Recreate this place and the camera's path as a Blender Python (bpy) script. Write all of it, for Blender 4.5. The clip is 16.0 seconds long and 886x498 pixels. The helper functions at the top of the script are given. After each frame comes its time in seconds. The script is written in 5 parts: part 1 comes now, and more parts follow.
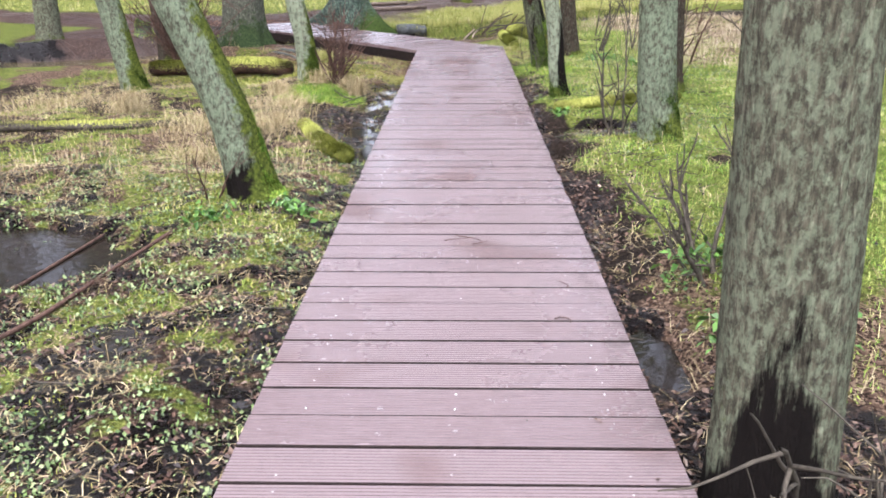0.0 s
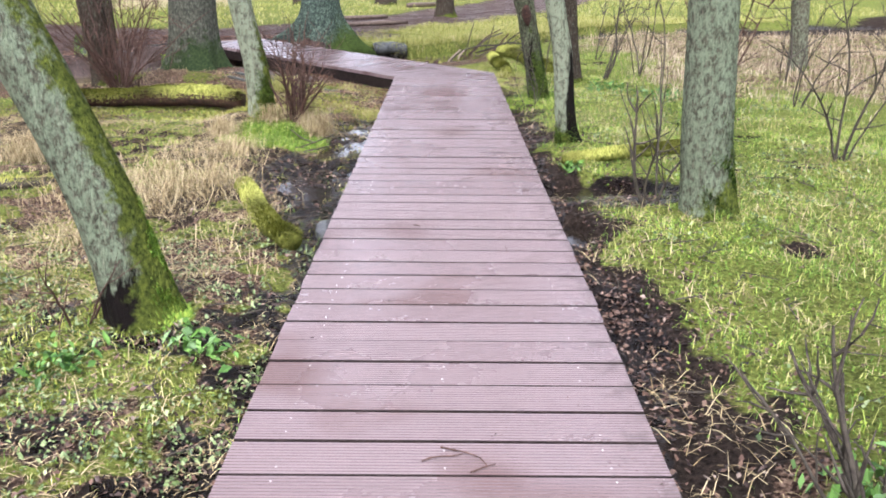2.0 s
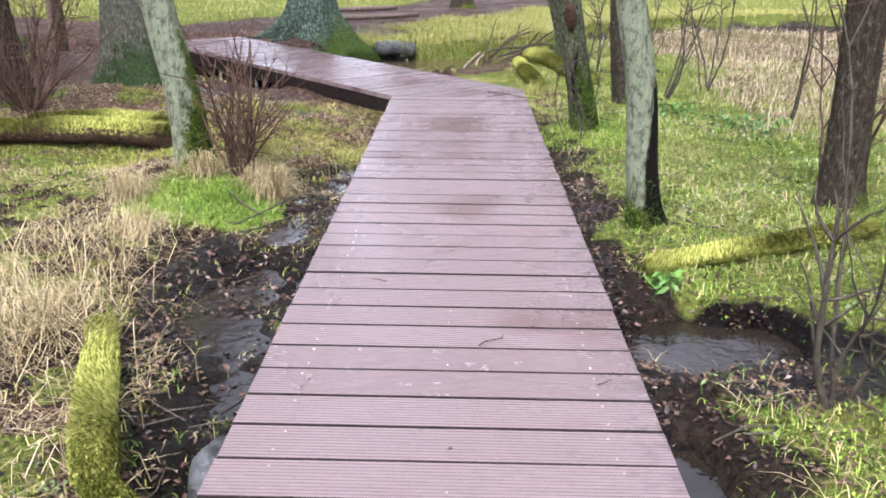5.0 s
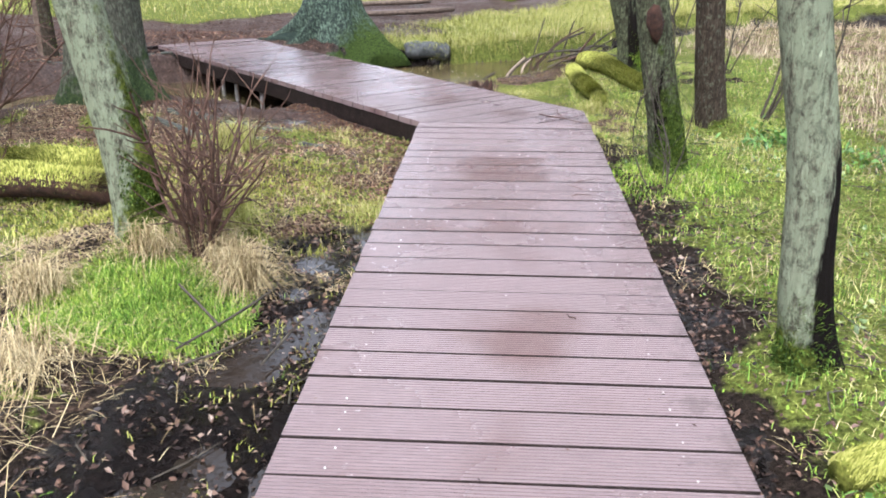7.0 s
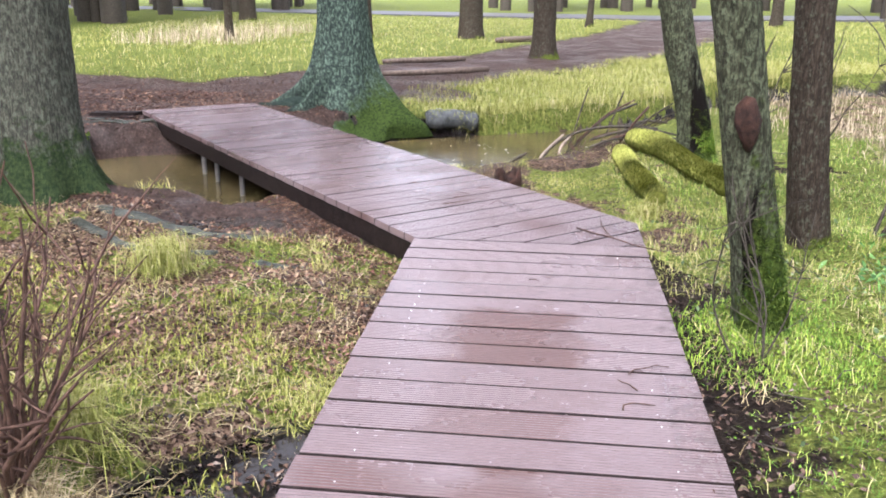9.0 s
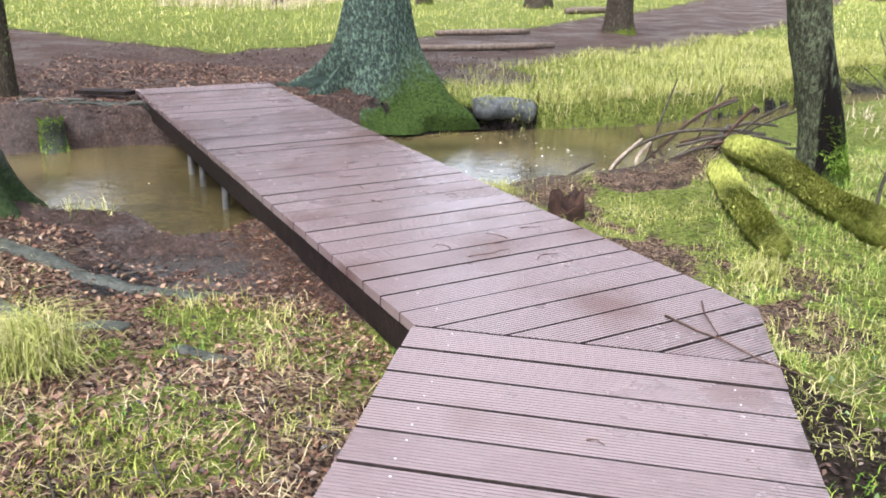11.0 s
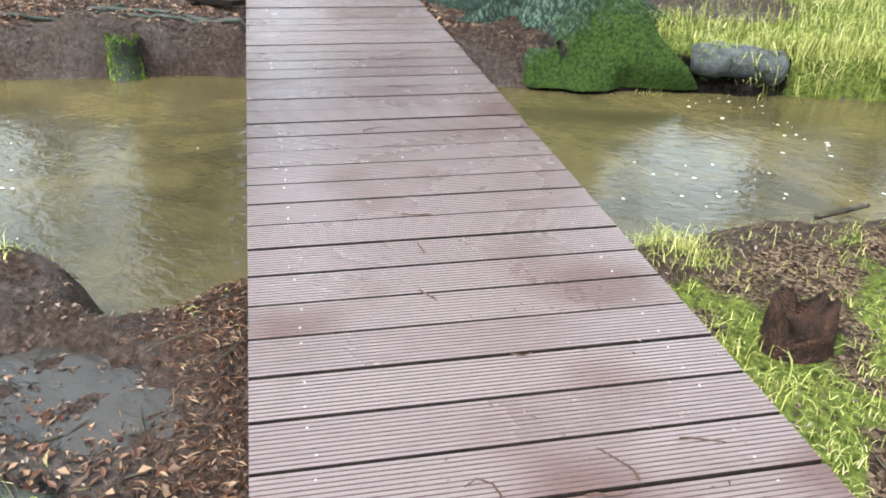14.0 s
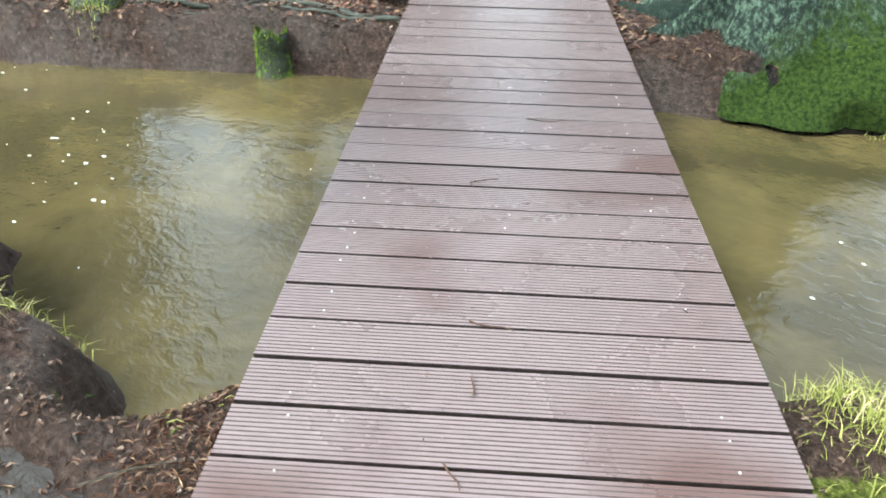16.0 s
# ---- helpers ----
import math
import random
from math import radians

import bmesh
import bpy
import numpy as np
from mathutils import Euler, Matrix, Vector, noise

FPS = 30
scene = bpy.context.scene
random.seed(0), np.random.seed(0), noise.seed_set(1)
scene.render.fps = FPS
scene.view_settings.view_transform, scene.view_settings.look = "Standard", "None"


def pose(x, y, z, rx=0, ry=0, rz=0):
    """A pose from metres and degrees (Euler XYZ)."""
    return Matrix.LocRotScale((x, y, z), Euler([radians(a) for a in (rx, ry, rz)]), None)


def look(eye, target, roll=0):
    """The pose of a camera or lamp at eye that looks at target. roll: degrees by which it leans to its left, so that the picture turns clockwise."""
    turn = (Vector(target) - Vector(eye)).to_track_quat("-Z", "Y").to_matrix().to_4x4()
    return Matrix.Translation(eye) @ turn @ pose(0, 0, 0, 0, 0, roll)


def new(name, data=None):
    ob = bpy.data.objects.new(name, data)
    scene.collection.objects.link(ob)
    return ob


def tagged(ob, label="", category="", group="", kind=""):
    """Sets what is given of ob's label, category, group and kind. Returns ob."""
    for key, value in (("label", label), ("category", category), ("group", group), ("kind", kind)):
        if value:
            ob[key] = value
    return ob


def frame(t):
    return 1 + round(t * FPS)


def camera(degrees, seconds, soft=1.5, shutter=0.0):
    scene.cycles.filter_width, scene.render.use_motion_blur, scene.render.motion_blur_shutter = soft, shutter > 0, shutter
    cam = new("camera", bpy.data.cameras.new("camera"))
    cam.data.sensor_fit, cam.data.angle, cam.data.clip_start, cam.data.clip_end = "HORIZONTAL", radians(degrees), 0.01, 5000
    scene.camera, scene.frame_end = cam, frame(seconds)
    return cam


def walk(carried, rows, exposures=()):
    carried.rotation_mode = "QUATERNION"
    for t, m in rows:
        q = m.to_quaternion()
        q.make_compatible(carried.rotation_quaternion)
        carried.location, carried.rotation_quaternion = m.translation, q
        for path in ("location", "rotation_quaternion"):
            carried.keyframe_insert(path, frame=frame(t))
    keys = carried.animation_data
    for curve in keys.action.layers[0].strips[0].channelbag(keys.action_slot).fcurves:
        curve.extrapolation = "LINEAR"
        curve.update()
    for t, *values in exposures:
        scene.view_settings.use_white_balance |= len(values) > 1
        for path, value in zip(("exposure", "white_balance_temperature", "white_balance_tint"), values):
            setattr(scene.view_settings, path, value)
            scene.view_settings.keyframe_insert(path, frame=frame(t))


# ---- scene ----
cam = camera(56.2, 16.0, soft=1.8)
# seconds, place in metres, pitch / roll / yaw in degrees
PATH = [
    (0, 0.2783, -0.1782, 1.2700, 70.312, 0.292, 1.246),
    (0.5, 0.2321, 0.2198, 1.2606, 70.495, 0.363, 1.369),
    (1, 0.2215, 0.6613, 1.2678, 70.382, 0.081, 0.793),
    (1.5, 0.2568, 1.0860, 1.2794, 70.588, -0.152, 0.811),
    (2, 0.2539, 1.5374, 1.2809, 70.956, -0.402, 0.169),
    (2.5, 0.2557, 1.9666, 1.2543, 70.941, -0.320, 0.083),
    (3, 0.2513, 2.3886, 1.2433, 70.643, -0.217, -0.028),
    (3.5, 0.2659, 2.8360, 1.2618, 70.432, -0.356, -0.620),
    (4, 0.2982, 3.2584, 1.2560, 70.345, -0.505, -0.141),
    (6.5, 0.2367, 5.2578, 1.2587, 69.369, 0.085, 3.374),
    (7, 0.2156, 5.6885, 1.2419, 69.260, 0.095, 3.775),
    (7.5, 0.2362, 6.1005, 1.2437, 69.713, -0.096, 4.260),
    (8, 0.2612, 6.5281, 1.2487, 70.080, -0.244, 5.154),
    (8.5, 0.2625, 6.9509, 1.2660, 70.941, -0.421, 5.612),
    (9, 0.3149, 7.3414, 1.2671, 72.455, -0.373, 6.976),
    (11.5, 0.2618, 9.3520, 1.2026, 69.131, -1.140, 14.397),
    (12, 0.2534, 9.7247, 1.1980, 67.845, -1.164, 17.389),
    (12.5, 0.2087, 10.1073, 1.2081, 66.415, -1.783, 18.665),
    (13, 0.1873, 10.4857, 1.1899, 64.601, -1.882, 21.672),
    (13.5, 0.1300, 10.8244, 1.1732, 63.217, -1.781, 25.122),
    (14, 0.0818, 11.1429, 1.2044, 62.079, -1.963, 28.504),
    (14.5, 0.0785, 11.4420, 1.2120, 60.952, -1.192, 33.318),
    (15, 0.0478, 11.6495, 1.1979, 60.592, -1.294, 35.630),
    (15.5, -0.0273, 11.8297, 1.2030, 60.023, -1.124, 39.180),
    (16, -0.0593, 12.0122, 1.2032, 60.083, -0.923, 44.382),
]
EXPOSURE = [(0.0, 2.42, 5950, 18), (4.0, 2.40, 5950, 20), (7.0, 2.47, 5950, 14), (9.0, 2.57, 5950, 18), (12.5, 2.62, 6020, 4), (16.0, 2.68, 5980, -4)]
walk(cam, [(t, pose(x, y, z, rx, ry, rz)) for t, x, y, z, rx, ry, rz in PATH], EXPOSURE)

# ---- sky and sun: overcast winter noon ----
world = bpy.data.worlds.new("overcast_sky")
scene.world = world
world.use_nodes = True
wn = world.node_tree
sky = wn.nodes.new("ShaderNodeTexSky")
sky.sky_type, sky.sun_disc = "NISHITA", False
sky.sun_elevation, sky.sun_rotation = radians(55), radians(200)
sky.air_density, sky.dust_density, sky.ozone_density = 1.0, 3.0, 1.0
grey = wn.nodes.new("ShaderNodeHueSaturation")
grey.inputs["Saturation"].default_value = 0.3
wn.links.new(sky.outputs[0], grey.inputs["Color"])
wn.links.new(grey.outputs[0], wn.nodes["Background"].inputs["Color"])
wn.nodes["Background"].inputs["Strength"].default_value = 0.13
sun_data = bpy.data.lights.new("sun", "SUN")
sun_data.energy, sun_data.angle, sun_data.color = 0.9, radians(25), (1.0, 0.97, 0.93)
sun = new("sun", sun_data)
sun.matrix_world = look((0, 0, 20), (Vector((0, 0, 20)) - Vector((math.sin(radians(200)) * math.cos(radians(55)), math.cos(radians(200)) * math.cos(radians(55)), math.sin(radians(55))))))


# ---- materials ----
class Shade:
    """A node material: its principled shader and short ways to add nodes."""

    def __init__(self, name, rough=0.7, spec=0.5):
        self.m = bpy.data.materials.new(name)
        self.m.use_nodes = True
        self.t = self.m.node_tree
        self.p = self.t.nodes["Principled BSDF"]
        self.p.inputs["Roughness"].default_value = rough
        self.p.inputs["Specular IOR Level"].default_value = spec

    def put(self, socket, value):
        if isinstance(value, bpy.types.NodeSocket):
            self.t.links.new(value, socket)
        else:
            socket.default_value = value

    def node(self, kind, **given):
        n = self.t.nodes.new(kind)
        for k, v in given.items():
            self.put(n.inputs[k], v)
        return n

    def coords(self, kind="Object", scale=(1, 1, 1)):
        if kind == "World":
            src = self.node("ShaderNodeNewGeometry").outputs["Position"]
        else:
            src = self.node("ShaderNodeTexCoord").outputs[kind]
        n = self.node("ShaderNodeMapping", Vector=src)
        n.inputs["Scale"].default_value = scale
        return n.outputs[0]

    def noise(self, vec, scale, detail=4.0, rough=0.55, warp=0.0):
        return self.node("ShaderNodeTexNoise", Vector=vec, Scale=scale, Detail=detail, Roughness=rough, Distortion=warp).outputs["Fac"]

    def cells(self, vec, scale, out="Color"):
        return self.node("ShaderNodeTexVoronoi", Vector=vec, Scale=scale).outputs[out]

    def ramp(self, fac, stops):
        n = self.node("ShaderNodeValToRGB", Fac=fac)
        e = n.color_ramp.elements
        while len(e) < len(stops):
            e.new(0.5)
        for el, (pos, col) in zip(e, stops):
            el.position = pos
            el.color = (*col, 1) if len(col) == 3 else (col[0], col[0], col[0], 1)
        return n.outputs["Color"]

    def mix(self, fac, a, b):
        n = self.t.nodes.new("ShaderNodeMix")
        n.data_type = "RGBA"
        for s, v in ((n.inputs[0], fac), (n.inputs[6], a), (n.inputs[7], b)):
            self.put(s, (*v, 1) if isinstance(v, tuple) and len(v) == 3 else v)
        return n.outputs[2]

    def maths(self, op, a, b=0.0, clamp=False):
        n = self.t.nodes.new("ShaderNodeMath")
        n.operation, n.use_clamp = op, clamp
        self.put(n.inputs[0], a)
        self.put(n.inputs[1], b)
        return n.outputs[0]

    def attr(self, name):
        n = self.t.nodes.new("ShaderNodeAttribute")
        n.attribute_name = name
        return n

    def random(self):
        return self.node("ShaderNodeObjectInfo").outputs["Random"]

    def island(self):
        return self.node("ShaderNodeNewGeometry").outputs["Random Per Island"]

    def bump(self, height, strength=0.4, dist=0.01):
        n = self.node("ShaderNodeBump", Height=height, Strength=strength, Distance=dist)
        self.t.links.new(n.outputs[0], self.p.inputs["Normal"])

    def colour(self, c):
        self.put(self.p.inputs["Base Color"], (*c, 1) if isinstance(c, tuple) else c)
        return self

    def roughness(self, r):
        self.put(self.p.inputs["Roughness"], r)
        return self


def ramp_stuff(name, stops, rough=0.65, spec=0.12, vary=1.0):
    """Blades, leaves and twigs: a colour of its own for each loose piece."""
    s = Shade(name, rough, spec)
    patch = s.maths("MULTIPLY", s.maths("SUBTRACT", s.noise(s.coords("World"), 1.9, 5, 0.65), 0.5), vary)
    s.colour(s.ramp(s.maths("ADD", s.island(), patch, True), stops))
    return s.m


def deck_material():
    s = Shade("wet_brown_composite_plank", 0.3, 0.5)
    w = s.coords("World")
    grain = s.noise(s.coords("Object", (1.5, 30, 30)), 6.0, 5)
    cloud = s.noise(w, 1.1, 3, 0.5)
    base = s.ramp(grain, [(0.3, (0.118, 0.083, 0.083)), (0.7, (0.180, 0.131, 0.128))])
    base = s.mix(s.maths("MULTIPLY", s.random(), 0.4), base, (0.205, 0.155, 0.152))
    sep = s.node("ShaderNodeSeparateXYZ", Vector=s.node("ShaderNodeNewGeometry").outputs["Position"])
    # muddy scuffs, thickest along the outer edge of the first leg
    rim = s.maths("MULTIPLY", s.maths("SUBTRACT", sep.outputs[0], 0.66), 0.9, True)
    dirt = s.ramp(s.maths("ADD", s.noise(w, 11.0, 6, 0.7), rim), [(0.62, (0,)), (0.75, (1,))])
    base = s.mix(s.maths("MULTIPLY", dirt, 0.55), base, (0.045, 0.035, 0.03))
    # darker soaked patch in the middle of the walkway before the bend
    wob = s.maths("MULTIPLY", s.maths("SUBTRACT", s.noise(w, 3.5, 3), 0.5), 0.5)
    dx = s.maths("ABSOLUTE", s.maths("ADD", s.maths("SUBTRACT", sep.outputs[0], 0.22), wob))
    dy = s.maths("ABSOLUTE", s.maths("ADD", s.maths("SUBTRACT", sep.outputs[1], 9.92), wob))
    inx = s.maths("MULTIPLY", s.maths("SUBTRACT", 0.30, dx), 8.0, True)
    iny = s.maths("MULTIPLY", s.maths("SUBTRACT", 0.62, dy), 10.0, True)
    seg = s.ramp(s.random(), [(0.12, (0.2,)), (0.3, (1.0,))])
    soak = s.maths("MULTIPLY", s.maths("MULTIPLY", inx, iny), seg)
    stain = s.ramp(s.noise(w, 1.7, 2, 0.4), [(0.56, (0,)), (0.68, (0.8,))])
    soak = s.maths("MAXIMUM", soak, s.maths("MULTIPLY", stain, seg))
    s.colour(s.mix(soak, base, (0.085, 0.044, 0.036)))
    r = s.maths("ADD", s.ramp(cloud, [(0.3, (0.21,)), (0.7, (0.38,))]), s.maths("MULTIPLY", s.maths("SUBTRACT", s.random(), 0.5), 0.10))
    r = s.maths("ADD", r, s.maths("MULTIPLY", s.maths("SUBTRACT", s.noise(w, 24.0, 4, 0.6), 0.5), 0.04))
    s.roughness(s.maths("ADD", r, s.maths("MULTIPLY", dirt, 0.2)))
    s.put(s.p.inputs["Specular IOR Level"], s.maths("SUBTRACT", 0.8, s.maths("MULTIPLY", soak, 0.5)))
    s.bump(s.maths("ADD", grain, s.noise(w, 60.0, 3)), 0.16, 0.004)
    return s.m


def ground_material():
    s = Shade("boggy_woodland_ground", 0.7, 0.5)
    w = s.coords("World")
    z = s.attr("zone")
    sep = s.node("ShaderNodeSeparateColor", Color=z.outputs["Color"])
    grass, mud, litter = sep.outputs[0], sep.outputs[1], sep.outputs[2]
    path = s.attr("trodden").outputs["Fac"]
    fine, mid, big = s.noise(w, 38, 6, 0.7), s.noise(w, 9, 5, 0.65), s.noise(w, 1.3, 4)
    soil = s.ramp(fine, [(0.34, (0.007, 0.005, 0.004)), (0.72, (0.060, 0.044, 0.033))])
    green = s.mix(mid, s.ramp(fine, [(0.34, (0.014, 0.024, 0.005)), (0.66, (0.13, 0.20, 0.034))]), s.ramp(fine, [(0.32, (0.05, 0.055, 0.012)), (0.64, (0.30, 0.31, 0.075))]))
    leaf = s.cells(w, 90)
    leafc = s.ramp(s.node("ShaderNodeSeparateColor", Color=leaf).outputs[0], [(0.1, (0.03, 0.018, 0.013)), (0.5, (0.12, 0.075, 0.05)), (0.9, (0.26, 0.18, 0.125))])
    wet = s.ramp(fine, [(0.36, (0.003, 0.0022, 0.002)), (0.74, (0.022, 0.016, 0.014))])
    earth = s.mix(s.maths("MULTIPLY", mid, 0.7), s.ramp(fine, [(0.38, (0.014, 0.009, 0.007)), (0.64, (0.125, 0.082, 0.066))]), (0.10, 0.068, 0.056))
    earth = s.mix(s.ramp(fine, [(0.55, (0,)), (0.7, (0.5,))]), earth, (0.21, 0.15, 0.12))
    edge = s.maths("MULTIPLY", s.maths("SUBTRACT", mid, 0.5), 1.1)

    def cut(mask):
        return s.ramp(s.maths("ADD", mask, edge), [(0.38, (0,)), (0.62, (1,))])

    c = s.mix(cut(litter), soil, leafc)
    c = s.mix(cut(grass), c, green)
    m = cut(mud)
    c = s.mix(m, c, wet)
    pth = s.ramp(s.maths("ADD", path, s.maths("MULTIPLY", edge, 0.7)), [(0.4, (0,)), (0.6, (1,))])
    c = s.mix(pth, c, earth)
    s.colour(c)
    r = s.mix(m, (0.75, 0.75, 0.75), s.ramp(mid, [(0.35, (0.12,)), (0.65, (0.45,))]))
    s.roughness(s.mix(pth, r, s.ramp(big, [(0.4, (0.38,)), (0.6, (0.62,))])))
    s.put(s.p.inputs["Specular IOR Level"], s.mix(m, (0.05, 0.05, 0.05), s.ramp(big, [(0.42, (0.12,)), (0.62, (0.6,))])))
    s.bump(s.maths("ADD", s.maths("ADD", fine, s.maths("MULTIPLY", s.noise(w, 90, 4, 0.7), 0.5)), s.maths("MULTIPLY", mid, 1.5)), 1.0, 0.045)
    return s.m


def bark_material(name, low, high, lichen, moss=((0.022, 0.034, 0.007), (0.15, 0.18, 0.028)), crack=7.0, lichen_at=0.5, spot=26.0, mottle=19.0, spotted=0.85, soft=0.1):
    s = Shade(name, 0.9, 0.08)
    o = s.coords("World")
    stretch = s.coords("World", (1, 1, 0.16))
    ridge = s.node("ShaderNodeTexVoronoi", Vector=stretch, Scale=crack * 8)
    ridge.feature = "DISTANCE_TO_EDGE"
    groove = s.ramp(s.maths("ADD", ridge.outputs[0], s.maths("MULTIPLY", s.noise(stretch, crack * 9, 5, 0.7), 0.12)), [(0.02, (0,)), (0.30, (1,))])
    fine = s.noise(o, 70, 6, 0.7)
    flecks = s.ramp(s.noise(s.coords("World", (1, 1, 0.36)), crack * 6.5, 8, 0.8, 0.3), [(0.42, (0,)), (0.58, (1,))])
    groove = s.maths("MULTIPLY", s.maths("ADD", s.maths("MULTIPLY", groove, 0.75), 0.25), s.maths("ADD", s.maths("MULTIPLY", flecks, 0.65), 0.35))
    bark = s.mix(groove, low, high)
    bark = s.mix(s.maths("MULTIPLY", fine, 0.5), bark, low)
    patch = s.noise(s.coords("World", (1, 1, 0.6)), mottle * 1.9, 7, 0.75, 0.2)
    lm = s.ramp(s.maths("ADD", patch, s.maths("MULTIPLY", fine, 0.25)), [(lichen_at + 0.05, (0,)), (lichen_at + 0.2, (0.7,))])
    bark = s.mix(lm, bark, lichen)
    spots = s.ramp(s.noise(s.coords("World", (1, 1, 0.7)), spot * 1.8, 6, 0.7, 0.4), [(0.57, (0,)), (0.68, (spotted * 0.75,))])
    bark = s.mix(spots, bark, (0.035, 0.03, 0.026))
    mossc = s.ramp(s.noise(o, 45, 5, 0.7), [(0.35, moss[0]), (0.7, moss[1])])
    mm = s.ramp(s.maths("ADD", s.attr("moss").outputs["Fac"], s.maths("MULTIPLY", s.maths("SUBTRACT", s.noise(o, 13, 5, 0.65), 0.5), 1.3 - 6 * (soft - 0.1))), [(0.52 - soft, (0,)), (0.52 + soft, (1,))])
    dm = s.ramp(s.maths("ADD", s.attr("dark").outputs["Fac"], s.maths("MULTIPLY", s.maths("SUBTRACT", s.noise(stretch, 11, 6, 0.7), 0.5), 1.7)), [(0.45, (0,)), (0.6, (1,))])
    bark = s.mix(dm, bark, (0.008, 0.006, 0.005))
    s.colour(s.mix(mm, bark, mossc))
    s.bump(s.maths("ADD", s.maths("MULTIPLY", groove, 1.0), s.maths("MULTIPLY", fine, 0.8)), 0.8, 0.018)
    return s.m


def water_material(name, shallow, deep, waves, rough=0.04):
    s = Shade(name, rough, 0.7)
    w = s.coords("World", (1, 1, 1))
    s.p.inputs["IOR"].default_value = 1.33
    s.colour(s.mix(s.ramp(s.noise(w, 1.6, 4, 0.6, 0.5), [(0.35, (0,)), (0.65, (1,))]), deep, shallow))
    turned = s.node("ShaderNodeMapping", Vector=w)
    turned.inputs["Rotation"].default_value = (0, 0, radians(-38))
    turned.inputs["Scale"].default_value = (1.0, 1.5, 1.0)
    h = s.maths("ADD", s.noise(turned.outputs[0], 12, 3, 0.5, 0.5), s.maths("MULTIPLY", s.noise(turned.outputs[0], 42, 2, 0.5, 0.3), 0.2))
    s.bump(h, waves, 0.03)
    return s.m


def plain(name, a, b, scale, rough, spec=0.22, stretch=(1, 1, 1), bump=0.4, dist=0.01):
    s = Shade(name, rough, spec)
    w = s.coords("World", stretch)
    n = s.noise(w, scale, 6, 0.65)
    s.colour(s.ramp(n, [(0.3, a), (0.7, b)]))
    s.bump(s.maths("ADD", n, s.noise(w, scale * 5, 4)), bump, dist)
    return s.m


DECK = deck_material()
# groove faces coloured darker than the deck, painting in the recess shade
GROOVE_SHADE = plain("plank_groove_shade", (0.072, 0.051, 0.049), (0.125, 0.090, 0.087), 30, 0.5, 0.25)
# near-black plank side faces: the shade of the gaps put into the colour
EDGE_SHADE = plain("plank_edge_gap_shade", (0.012, 0.009, 0.008), (0.035, 0.025, 0.022), 30, 0.7, 0.1)
GROUND = ground_material()
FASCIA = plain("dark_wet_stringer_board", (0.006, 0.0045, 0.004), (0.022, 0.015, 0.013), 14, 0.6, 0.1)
STEEL = plain("galvanised_steel_post", (0.08, 0.075, 0.07), (0.18, 0.17, 0.16), 20, 0.5)
SCREW = plain("pale_screw_head", (0.3, 0.28, 0.27), (0.5, 0.47, 0.44), 40, 0.4)
BARK = bark_material("grey_green_fissured_bark", (0.020, 0.017, 0.012), (0.19, 0.175, 0.12), (0.23, 0.26, 0.17), lichen_at=0.52)
BARK_OLD = bark_material("grey_ridged_old_bark", (0.022, 0.022, 0.018), (0.155, 0.155, 0.115), (0.19, 0.21, 0.15), moss=((0.016, 0.03, 0.014), (0.06, 0.085, 0.03)), lichen_at=0.55)
BARK_PALE = bark_material("pale_lichened_alder_bark", (0.020, 0.019, 0.013), (0.205, 0.205, 0.14), (0.25, 0.31, 0.20), crack=9.0, lichen_at=0.49)
BARK_SPOT = bark_material("pale_bark_with_black_blotches", (0.026, 0.023, 0.016), (0.25, 0.25, 0.175), (0.31, 0.36, 0.24), crack=9.0, lichen_at=0.46, spot=11.0, mottle=14.0)
BARK_DARK = bark_material("dark_brown_bark", (0.016, 0.012, 0.009), (0.10, 0.076, 0.054), (0.15, 0.16, 0.11), lichen_at=0.6)
BARK_BEECH = bark_material("smooth_green_beech_bark", (0.022, 0.032, 0.028), (0.06, 0.08, 0.065), (0.22, 0.31, 0.22), moss=((0.014, 0.027, 0.009), (0.075, 0.112, 0.022)), crack=6.0, lichen_at=0.55, spotted=0.4, soft=0.18)
BEECH_ROOT = bark_material("dark_green_beech_root_bark", (0.014, 0.022, 0.018), (0.05, 0.07, 0.055), (0.09, 0.13, 0.09), moss=((0.018, 0.034, 0.012), (0.09, 0.14, 0.028)), crack=4.0, lichen_at=0.66, spotted=0.1, soft=0.2)
BARK_MOSSY = bark_material("dark_damp_mossy_bark", (0.010, 0.010, 0.007), (0.115, 0.12, 0.07), (0.19, 0.22, 0.13), moss=((0.014, 0.026, 0.006), (0.10, 0.14, 0.022)), lichen_at=0.56)
TWIG = plain("dark_reddish_twig_bark", (0.028, 0.015, 0.011), (0.12, 0.068, 0.048), 30, 0.7)
TWIG_GREY = plain("grey_brown_stem_bark", (0.022, 0.018, 0.014), (0.09, 0.076, 0.056), 30, 0.8)
DEADWOOD = plain("wet_dead_wood", (0.05, 0.035, 0.026), (0.17, 0.125, 0.095), 22, 0.5, stretch=(1, 1, 1))
PALEWOOD = plain("bleached_branch_wood", (0.12, 0.09, 0.065), (0.34, 0.27, 0.2), 22, 0.6)
ROTWOOD = plain("rotten_brown_heartwood", (0.008, 0.005, 0.004), (0.07, 0.032, 0.02), 24, 0.8, bump=0.9, dist=0.02)
STONE = plain("wet_grey_stone", (0.02, 0.022, 0.022), (0.11, 0.115, 0.115), 16, 0.4, bump=0.6, dist=0.02)
